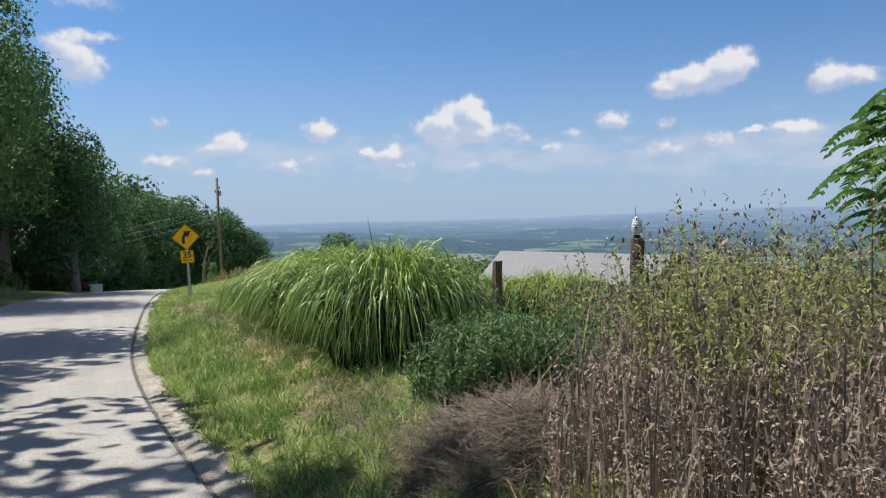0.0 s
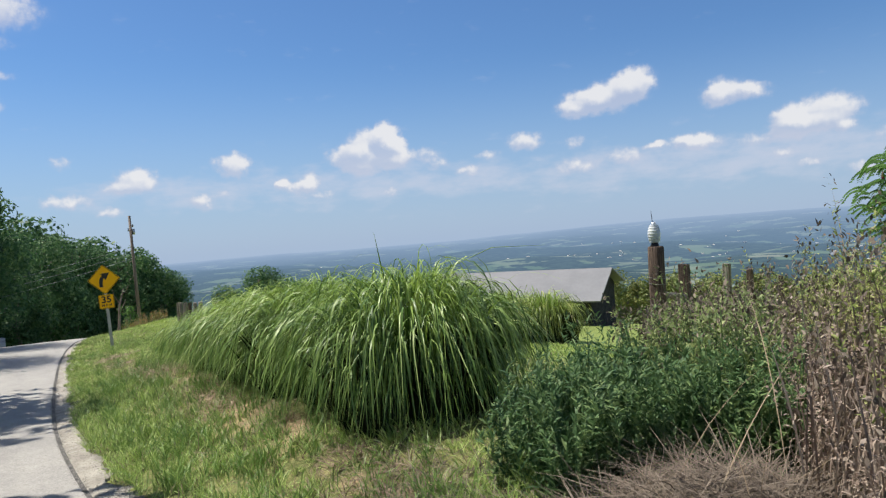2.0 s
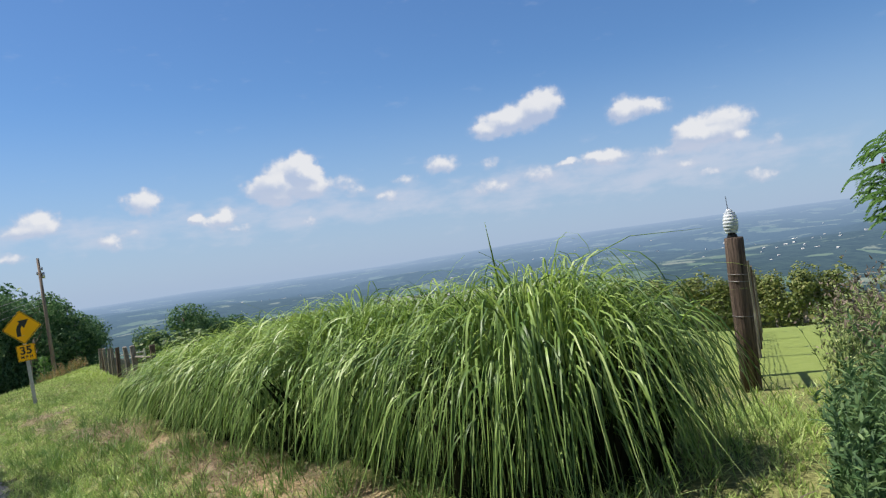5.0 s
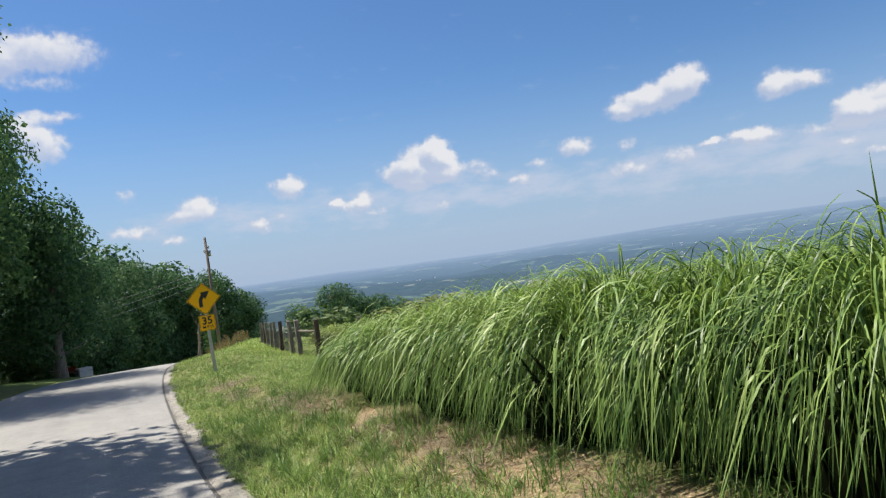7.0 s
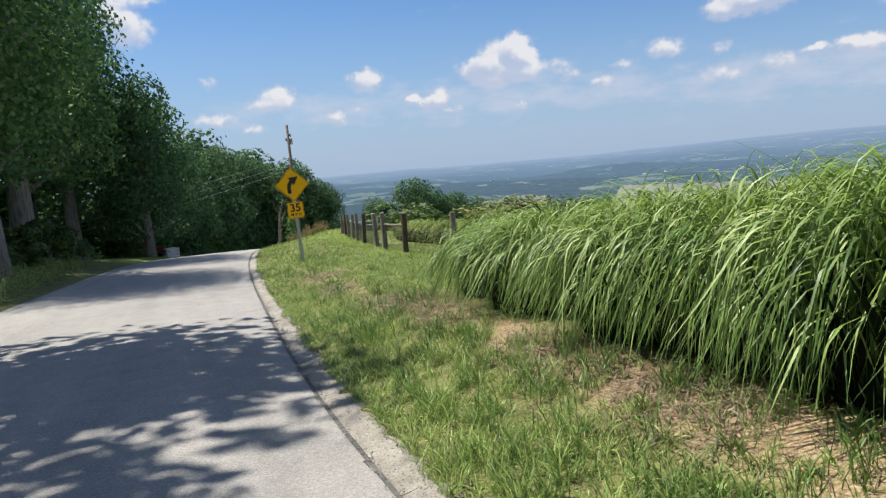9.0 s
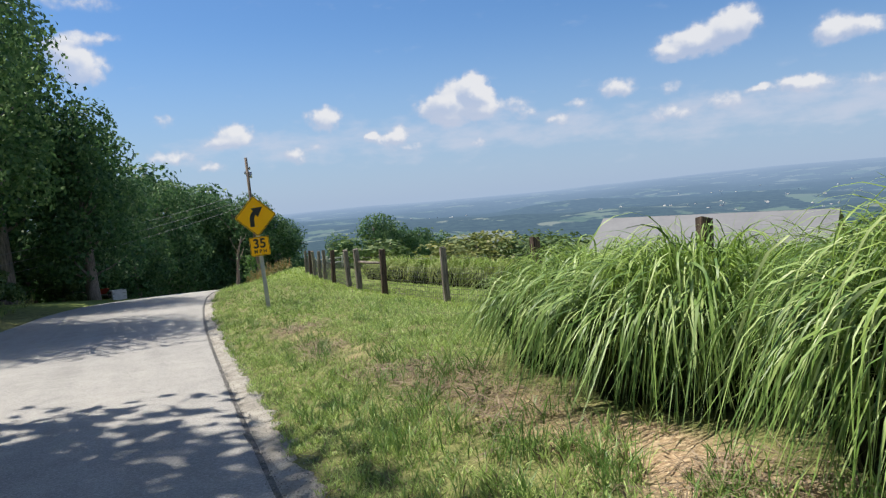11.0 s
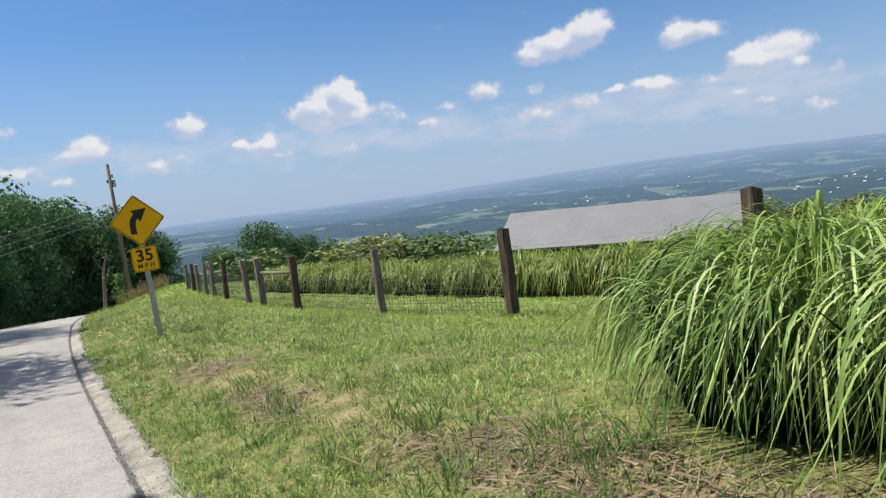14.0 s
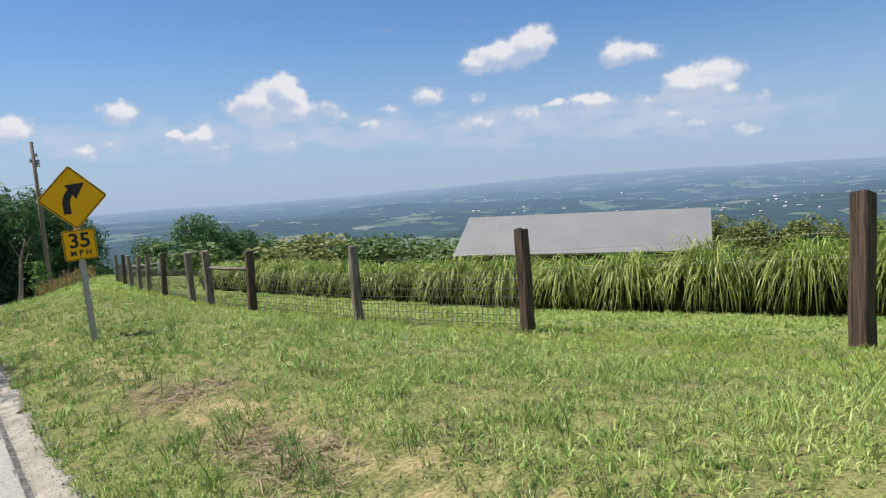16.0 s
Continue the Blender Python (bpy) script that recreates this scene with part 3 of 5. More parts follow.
def build_valley():
    """Broad far valley with low ridges to the horizon."""
    heads = np.radians(np.linspace(-75, 130, 330))
    dist = np.array([330 * 1.045**i for i in range(61)])
    verts, faces = [], []
    for d in dist:
        for h in heads:
            x, y = math.sin(h) * d, math.cos(h) * d
            z = -78 + 24 * noise.noise((x / 460, y / 460, 1.0)) + 8 * noise.noise((x / 150, y / 150, 5.0))
            far = float(smooth(d, 2200, 4500))
            deg = math.degrees(h)
            rim = np.interp(deg, [-75, 10, 25, 33, 42, 50, 58, 65, 75, 130], [-46, -44, -33, -20, 8, 24, 27, 25, 19, 20])
            z = z * (1 - far) + far * (rim + 6 * noise.noise((deg / 7, d / 700, 2.0)) + 3 * noise.noise((deg / 1.7, d / 300, 7.0)))
            ridge = math.exp(-(((d - 2300) / 420) ** 2)) * max(0.0, noise.noise((deg / 13, 4.0, 0)) + 0.25) * 26
            verts.append((x, y, z + ridge))
    n = len(heads)
    for r in range(len(dist) - 1):
        for c in range(n - 1):
            q = r * n + c
            faces.append((q, q + 1, q + n + 1, q + n))
    tagged(mesh_object("backdrop", verts, faces, "hazed_valley", smooth=True), "blue-green valley of woods and fields to the horizon with distance haze painted in", "landscape", kind="structure")


build_valley()

# ------------------------------------------------------------------ ornamental grass hedge


def grass_clump_mesh(seed, blades=3100, spread=0.60, tall=1.0, k=11, wide=1.0, mat="hedge_blades"):
    """A fountain of blades: they rise, turn over at many heights and hang in layers down the sides."""
    rng = np.random.default_rng(seed)
    rad = spread * np.sqrt(rng.random(blades))
    ang = rng.random(blades) * 2 * np.pi
    # Blades gather in strands, with gaps that let the shade-coloured core show.
    strands = np.sort(rng.random(58)) * 2 * np.pi
    near = strands[rng.integers(0, 58, blades)]
    turn = np.where(rng.random(blades) < 0.76, near + rng.normal(0, 0.032, blades), ang + rng.normal(0, 0.35, blades))
    ang = np.where(rng.random(blades) < 0.6, turn + rng.normal(0, 0.3, blades), ang)
    base = np.stack([rad * np.cos(ang), rad * np.sin(ang), np.zeros(blades)], -1)
    out = rad / spread
    rise = (1.27 - 0.50 * out**1.5) * np.where(rng.random(blades) < 0.55, rng.uniform(0.36, 0.95, blades), rng.normal(0.98, 0.07, blades))
    arc = rng.uniform(0.26, 0.72, blades)
    hang = rng.uniform(0.20, 0.95, blades) * np.clip(rise, 0.4, 1.0)
    lean = np.abs(rng.normal(0.05, 0.06, blades)) + (0.05 + 0.22 * rng.random(blades)) * out
    turn_over = np.clip(rng.normal(2.85, 0.16, blades), 2.2, 3.1) - lean
    top = rng.random(blades) < 0.022
    turn_over[top], rise[top], hang[top] = rng.uniform(0.8, 1.9, top.sum()), rng.uniform(0.85, 1.1, top.sum()), 0.05
    fresh = top | ((out < 0.6) & (rng.random(blades) < 0.58))
    hang[fresh & ~top] *= 0.35
    length = rise + arc + hang
    # Two points in the rise, one or two in the hang, the rest where the blade turns over.
    bends = np.linspace(0, 1, k - 4)
    knots = np.concatenate([np.zeros((blades, 1)), 0.55 * rise[:, None], rise[:, None] + arc[:, None] * bends[None], (rise + arc + 0.5 * hang)[:, None], length[:, None]], 1)
    s = knots / length[:, None]
    q = np.clip(((knots[:, :-1] + knots[:, 1:]) / 2 - rise[:, None]) / arc[:, None], 0, 1)
    th = lean[:, None] + turn_over[:, None] * (0.35 * q + 0.65 * q * q * (3 - 2 * q)) + rng.normal(0, 0.025, (blades, k - 1))
    step = np.diff(knots, axis=1)
    r = np.concatenate([np.zeros((blades, 1)), np.cumsum(np.sin(th) * step, 1)], 1)
    z = np.concatenate([np.zeros((blades, 1)), np.cumsum(np.cos(th) * step, 1)], 1) * tall
    sway = rng.normal(0, 0.05, blades)[:, None] * length[:, None] * s**2
    ca, sa = np.cos(turn)[:, None], np.sin(turn)[:, None]
    line = np.stack([base[:, 0:1] + r * ca - sway * sa, base[:, 1:2] + r * sa + sway * ca, z], -1)
    line[..., 2] = np.where(line[..., 2] < 0.05, 0.05 + 0.06 * rng.random((blades, k)), line[..., 2])
    w = wide * rng.uniform(0.0055, 0.0175, blades)[:, None] * np.minimum(1, 0.5 + s / 0.3) * np.where(s > 0.6, (1 - s) / 0.4 * 0.85 + 0.15, 1)
    tw = rng.normal(0, 0.6, blades)[:, None] + rng.normal(0, 0.5, blades)[:, None] * s
    side = np.stack([-np.sin(turn[:, None] + tw), np.cos(turn[:, None] + tw), np.repeat(rng.normal(0, 0.25, blades)[:, None], k, 1)], -1) * w[..., None] / 2
    return ribbons_mesh("blades", line - side, line + side, [mat, "hedge_fresh"], fresh.astype(int))


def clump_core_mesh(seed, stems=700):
    """The dense stand of stems inside a clump, its shade painted near black."""
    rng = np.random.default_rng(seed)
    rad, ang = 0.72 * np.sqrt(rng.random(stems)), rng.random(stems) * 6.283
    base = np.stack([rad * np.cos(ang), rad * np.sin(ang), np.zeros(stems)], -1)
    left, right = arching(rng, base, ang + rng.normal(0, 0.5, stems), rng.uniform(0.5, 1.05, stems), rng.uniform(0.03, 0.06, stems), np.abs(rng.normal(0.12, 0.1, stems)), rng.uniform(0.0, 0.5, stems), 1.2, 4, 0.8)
    return ribbons_mesh("stems", left, right, ["hedge_core_shade"])


CLUMPS = [grass_clump_mesh(20 + i) for i in range(4)]
ROW_CLUMPS = [grass_clump_mesh(30 + i, 1150, 0.46, 1.0, 8, 1.5, "row_blades") for i in range(4)]
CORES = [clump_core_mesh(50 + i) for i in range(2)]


def grass_clump(x, y, size, tall, variant, spin, group, label, shapes):
    ob = empty("ornamental_grass", pose(x, y, float(ground_z(x, y)) - 0.03, 0, 0, spin), label, "grass", group)
    ob.scale = (size, size, tall)
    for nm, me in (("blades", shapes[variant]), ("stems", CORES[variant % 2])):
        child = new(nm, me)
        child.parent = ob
    return ob


rng0 = random.Random(7)
NEAR_LABEL = "tall green ornamental grass clump, long arching blades drooping to the ground"
for x, y, size, tall in [(2.72, 7.35, 0.98, 0.94), (2.95, 8.6, 1.07, 0.90), (2.9, 9.8, 1.11, 0.91), (2.95, 10.9, 1.10, 0.88), (2.9, 12.0, 1.10, 0.85),
                         (3.0, 14.1, 1.12, 0.77), (3.2, 15.5, 1.10, 0.72)]:
    grass_clump(x, y, size, tall, rng0.randrange(4), rng0.uniform(0, 360), "grass hedge along the road", NEAR_LABEL, CLUMPS)


def spike():
    """One stiff tall blade that stands up out of the end clump, and a thin arched one beside it."""
    x, y = 2.6, 7.45
    root = empty("grass_spike", pose(x, y, float(ground_z(x, y))), "single tall green grass blade standing above the hedge", "grass")
    for name, pts, w in (("blade", [(0, 0, 0.3), (-0.05, -0.02, 1.0), (-0.09, -0.03, 1.3), (-0.16, -0.06, 1.63)], 0.016), ("thin_blade", [(0.3, 0.2, 0.6), (0.55, 0.0, 1.25), (0.9, -0.3, 1.43), (1.3, -0.6, 1.42)], 0.007)):
        bm = bmesh.new()
        line = [Vector(p) for p in pts]
        fine = [line[0].lerp(line[1], t) for t in (0, 0.5)] + [line[1].lerp(line[2], t) for t in (0, 0.5)] + [line[2].lerp(line[3], t) for t in (0, 0.5, 1)]
        tube(bm, fine, [w * k for k in (0.4, 0.45, 0.5, 0.48, 0.4, 0.28, 0.06)], 5)
        part(name, bm, "hedge_fresh", root, smooth=True)


spike()
y = 18.0
while y < 46:
    x = 12.7 - 0.07 * (y - 21) + rng0.uniform(-0.12, 0.12)
    grass_clump(x, y, rng0.uniform(1.12, 1.26), rng0.uniform(0.94, 1.10) * float(np.interp(y, [18, 24, 30], [1.14, 1.0, 0.86])), rng0.randrange(4), rng0.uniform(0, 360), "grass hedge in the field",
                "arching green ornamental grass clump in a row behind the fence", ROW_CLUMPS)
    y += rng0.uniform(1.65, 1.95)

# ------------------------------------------------------------------ road sign


def rounded(w, h, r, n=5):
    pts = []
    for cx, cy, a0 in ((w / 2 - r, h / 2 - r, 0), (-w / 2 + r, h / 2 - r, 90), (-w / 2 + r, -h / 2 + r, 180), (w / 2 - r, -h / 2 + r, 270)):
        for i in range(n + 1):
            t = radians(a0 + 90 * i / n)
            pts.append((cx + r * math.cos(t), cy + r * math.sin(t)))
    return pts


def plate(bm, pts, y0, y1):
    """A flat plate in the x-z plane between depths y0 and y1."""
    f = [bm.verts.new((px, y0, pz)) for px, pz in pts]
    b = [bm.verts.new((px, y1, pz)) for px, pz in pts]
    bm.faces.new(f)
    bm.faces.new(b[::-1])
    for i in range(len(pts)):
        bm.faces.new((f[i], b[i], b[(i + 1) % len(pts)], f[(i + 1) % len(pts)]))
    bmesh.ops.recalc_face_normals(bm, faces=bm.faces)


def ring_plate(bm, outer, inner, y0, y1):
    fo = [bm.verts.new((px, y0, pz)) for px, pz in outer]
    fi = [bm.verts.new((px, y0, pz)) for px, pz in inner]
    bo = [bm.verts.new((px, y1, pz)) for px, pz in outer]
    bi = [bm.verts.new((px, y1, pz)) for px, pz in inner]
    n = len(outer)
    for i in range(n):
        j = (i + 1) % n
        bm.faces.new((fo[i], fo[j], fi[j], fi[i]))
        bm.faces.new((bo[i], bi[i], bi[j], bo[j]))
        bm.faces.new((fi[i], fi[j], bi[j], bi[i]))
        bm.faces.new((fo[i], bo[i], bo[j], fo[j]))
    bmesh.ops.recalc_face_normals(bm, faces=bm.faces)


def turned(pts, deg):
    c, s = math.cos(radians(deg)), math.sin(radians(deg))
    return [(px * c - pz * s, px * s + pz * c) for px, pz in pts]


def text_part(name, body, size, x, y, z, mat, parent):
    cu = bpy.data.curves.new(name, "FONT")
    cu.body, cu.size, cu.extrude, cu.align_x, cu.align_y, cu.offset = body, size, 0.0012, "CENTER", "CENTER", size * 0.022
    ob = bpy.data.objects.new(name, cu)
    me = bpy.data.meshes.new_from_object(ob)
    bpy.data.objects.remove(ob)
    me.transform(Matrix.Translation((x, y, z)) @ Matrix.Rotation(radians(90), 4, "X"))
    me.materials.append(MATS[mat])
    out = new(name, me)
    out.parent = parent
    return out


def road_sign():
    x, y = 2.22, 28.03
    z = -0.70
    root = empty("road_sign", pose(x, y, z, 0, -2.8, -2.8), "amber diamond curve warning sign and speed plaque on steel post", "road sign")
    bm = bmesh.new()
    box(bm, 0, 0.0, 1.2, 0.045, 0.006, 2.7)
    box(bm, -0.024, 0.014, 1.2, 0.005, 0.032, 2.7)
    box(bm, 0.024, 0.014, 1.2, 0.005, 0.032, 2.7)
    box(bm, -0.037, 0.029, 1.2, 0.024, 0.004, 2.7)
    box(bm, 0.037, 0.029, 1.2, 0.024, 0.004, 2.7)
    part("post", bm, "galvanised", root)
    cz = 2.31
    bm = bmesh.new()
    plate(bm, [(px, pz + cz) for px, pz in turned(rounded(0.716, 0.716, 0.042), 45)], -0.012, -0.007)
    panel = part("diamond_panel", bm, "sign_amber", root, "amber diamond sign panel")
    bm = bmesh.new()
    ring_plate(bm, [(px, pz + cz) for px, pz in turned(rounded(0.690, 0.690, 0.035), 45)], [(px, pz + cz) for px, pz in turned(rounded(0.662, 0.662, 0.026), 45)], -0.0135, -0.0118)
    part("border", bm, "sign_black", panel)
    # Curve arrow: a stem that bends to the right and ends in a broad head.
    mid = [(-0.1, -0.25), (-0.1, -0.12)]
    for i in range(9):
        t = radians(180 - 62 * i / 8)
        mid.append((0.08 + 0.18 * math.cos(t), -0.10 + 0.225 * math.sin(t)))
    lft, rgt = [], []
    for i, (px, pz) in enumerate(mid):
        qx, qz = mid[min(i + 1, len(mid) - 1)]
        ox, oz = mid[max(i - 1, 0)]
        d = Vector((qx - ox, qz - oz)).normalized()
        lft.append((px - d.y * 0.054, pz + d.x * 0.054))
        rgt.append((px + d.y * 0.054, pz - d.x * 0.054))
    bm = bmesh.new()
    d = Vector((mid[-1][0] - mid[-2][0], mid[-1][1] - mid[-2][1])).normalized()
    d = (d + Vector((0.35, 0.1))).normalized()
    e_ = Vector(mid[-1])
    nrm = Vector((-d.y, d.x))
    head_pts = [e_ + nrm * 0.135 - d * 0.02, e_ + d * 0.235, e_ - nrm * 0.135 - d * 0.02]
    for i in range(len(mid) - 1):
        plate(bm, [(px, pz + cz) for px, pz in (lft[i], lft[i + 1], rgt[i + 1], rgt[i])], -0.0136, -0.0119)
    plate(bm, [(p.x, p.y + cz) for p in head_pts], -0.0137, -0.0119)
    part("arrow", bm, "sign_black", panel)
    pz_ = 1.565
    bm = bmesh.new()
    plate(bm, [(px, pz + pz_) for px, pz in rounded(0.475, 0.475, 0.033)], -0.014, -0.009)
    plaque = part("speed_plaque", bm, "sign_amber", root, "amber square speed plaque")
    bm = bmesh.new()
    ring_plate(bm, [(px, pz + pz_) for px, pz in rounded(0.457, 0.457, 0.028)], [(px, pz + pz_) for px, pz in rounded(0.436, 0.436, 0.022)], -0.0155, -0.0138)
    part("border", bm, "sign_black", plaque)
    text_part("number", "35", 0.32, 0, -0.0152, pz_ + 0.06, "sign_black", plaque)
    text_part("unit", "M P H", 0.12, 0, -0.0152, pz_ - 0.13, "sign_black", plaque)
    for zz in (cz + 0.25, cz - 0.25, pz_ + 0.19, pz_ - 0.19):
        bm = bmesh.new()
        bmesh.ops.create_cone(bm, cap_ends=True, segments=8, radius1=0.012, radius2=0.009, depth=0.012, matrix=Matrix.Translation((0, -0.018, zz)) @ Matrix.Rotation(radians(90), 4, "X"))
        part("bolt", bm, "galvanised", root)


road_sign()

# ------------------------------------------------------------------ fence


def post_mesh(h, w, d, seed, mat):
    rnd = random.Random(seed)
    bm = bmesh.new()
    rows = 16
    rings = []
    slope = (rnd.uniform(-0.25, 0.25), rnd.uniform(-0.25, 0.25))
    for i in range(rows):
        z = -0.25 + (h + 0.25) * i / (rows - 1)
        ring = []
        taper = 1.05 - 0.10 * i / (rows - 1)
        for px, py in rounded(w, d, 0.022, 3):
            k = taper * (1 + 0.10 * noise.noise((px * 14 + seed, py * 14, z * 1.3)) + 0.04 * noise.noise((px * 40 + seed, py * 40, z * 5)))
            top = slope[0] * px + slope[1] * py + rnd.uniform(-0.012, 0.008) if i == rows - 1 else 0
            ring.append(bm.verts.new((px * k + 0.02 * noise.noise((z, seed, 1)), py * k + 0.02 * noise.noise((z, seed, 4)), z + top)))
        rings.append(ring)
    n = len(rings[0])
    for a_, b_ in zip(rings, rings[1:]):
        for j in range(n):
            bm.faces.new((a_[j], a_[(j + 1) % n], b_[(j + 1) % n], b_[j]))
    bm.faces.new(rings[-1])
    bmesh.ops.recalc_face_normals(bm, faces=bm.faces)
    me = bpy.data.meshes.new("fence_post")
    bm.to_mesh(me)
    bm.free()
    me.materials.append(MATS[mat])
    return me


def line_tube(bm, p, q, r, sag=0.0, n=6, sides=4):
    p, q = Vector(p), Vector(q)
    pts = [p.lerp(q, i / n) - Vector((0, 0, sag * 4 * (i / n) * (1 - i / n))) for i in range(n + 1)]
    tube(bm, pts, [r] * (n + 1), sides)


# x, y, height over the ground, width, lean, wood
POSTS = [
    (7.80, 14.2, 1.50, 0.19, 0.5, "creosote_wood"), (7.47, 18.69, 1.60, 0.21, 0.4, "creosote_wood"), (7.15, 23.19, 1.56, 0.18, -1.0, "creosote_wood"),
    (6.91, 27.62, 1.53, 0.16, -1.2, "weathered_wood"), (6.64, 32.11, 1.50, 0.19, 0.6, "creosote_wood"), (6.62, 34.9, 1.52, 0.19, -1.0, "weathered_wood"),
    (6.75, 36.7, 1.50, 0.17, -2.0, "weathered_wood"), (7.25, 41.0, 1.5, 0.18, 1.0, "creosote_wood"), (7.70, 44.4, 1.5, 0.16, 0.0, "weathered_wood"),
    (8.05, 47.0, 1.45, 0.16, 1.0, "weathered_wood"), (8.3, 49.3, 1.45, 0.16, -1.0, "weathered_wood"), (8.7, 52.0, 1.45, 0.16, 0.5, "creosote_wood"), (9.1, 55.0, 1.4, 0.16, 0.5, "weathered_wood"),
]


def build_fence():
    root = empty("fence", pose(0, 0, 0), "rough square timber post fence with woven wire along the verge", "fence")
    tops = []
    for i, (x, y, h, w, lean, mat) in enumerate(POSTS):
        ob = new("post", post_mesh(h, w, w * 0.9, 30 + i, mat))
        ob.parent = root
        ob.matrix_world = pose(x, y, float(ground_z(x, y)), lean * 0.6, lean, random.Random(i).uniform(-8, 8))
        tagged(ob, "dark creosoted timber post" if mat == "creosote_wood" else "sun-greyed weathered timber post")
        tops.append((x, y, float(ground_z(x, y)), h))
    for (x0, y0, z0, h0), (x1, y1, z1, h1) in zip(tops, tops[1:]):
        for k in (0.16, 0.95, 1.22):
            bm = bmesh.new()
            line_tube(bm, (x0 + 0.08, y0, z0 + k), (x1 + 0.08, y1, z1 + k), 0.0022, 0.015)
            part("wire", bm, "wire_steel", root)
        if y0 > 22:
            bm = bmesh.new()
            for k in (0.1, 0.24, 0.38, 0.52, 0.66, 0.8):
                line_tube(bm, (x0 + 0.085, y0, z0 + k), (x1 + 0.085, y1, z1 + k), 0.006, 0.0, 2, 3)
            n = int((y1 - y0) / 0.12)
            for j in range(n):
                t = (j + 0.5) / n
                line_tube(bm, (x0 + (x1 - x0) * t + 0.085, y0 + (y1 - y0) * t, z0 + (z1 - z0) * t + 0.05), (x0 + (x1 - x0) * t + 0.085, y0 + (y1 - y0) * t, z0 + (z1 - z0) * t + 0.95), 0.006, 0.0, 1, 3)
            tagged(part("woven_wire", bm, "wire_steel", root), kind="stuff")
    # Brace rail between two close posts.
    bm = bmesh.new()
    (x0, y0, z0, h0), (x1, y1, z1, h1) = tops[4], tops[5]
    tube(bm, [(x0 + 0.02, y0, z0 + 1.05), ((x0 + x1) / 2, (y0 + y1) / 2, (z0 + z1) / 2 + 1.04), (x1 + 0.02, y1, z1 + 1.06)], [0.045, 0.05, 0.045], 8)
    part("brace_rail", bm, "weathered_wood", root, "sun-greyed round brace rail", True)


build_fence()


def build_field_fence():
    """The cross fence that runs away over the field from the corner post."""
    root = empty("field_fence", pose(0, 0, 0), "old timber post and wire fence running down the field", "fence")
    pts = []
    for i, (k, top) in enumerate([(1.75, 1.59), (6.0, 1.32), (9.6, 0.95), (13.7, 0.48), (18.0, 0.1)]):
        x, y = 7.13 + 0.876 * k, 8.54 + 0.482 * k
        z = float(ground_z(x, y))
        ob = new("post", post_mesh(max(top - z, 1.2), 0.16, 0.16, 60 + i, "creosote_wood" if i % 2 == 0 else "weathered_wood"))
        ob.parent = root
        ob.matrix_world = pose(x, y, z, 0, 0, 25)
        pts.append((x, y, z))
    pts.insert(0, (7.13, 8.54, float(ground_z(7.13, 8.54))))
    for p, q in zip(pts, pts[1:]):
        bm = bmesh.new()
        for k in (0.1, 0.24, 0.38, 0.52, 0.66, 0.8, 0.95):
            line_tube(bm, (p[0], p[1] + 0.1, p[2] + k), (q[0], q[1] + 0.1, q[2] + k), 0.0055, 0.0, 2, 3)
        n = int((Vector(q) - Vector(p)).length / 0.13)
        for j in range(n):
            c = Vector(p).lerp(Vector(q), (j + 0.5) / n) + Vector((0, 0.1, 0))
            line_tube(bm, c + Vector((0, 0, 0.05)), c + Vector((0, 0, 0.97)), 0.0055, 0.0, 1, 3)
        tagged(part("woven_wire", bm, "wire_steel", root), kind="stuff")
    bm = bmesh.new()
    tube(bm, [(pts[0][0], pts[0][1], pts[0][2] + 1.12), (pts[1][0], pts[1][1], pts[1][2] + 1.1)], [0.05, 0.05], 8)
    part("brace_rail", bm, "weathered_wood", root, smooth=True)


build_field_fence()


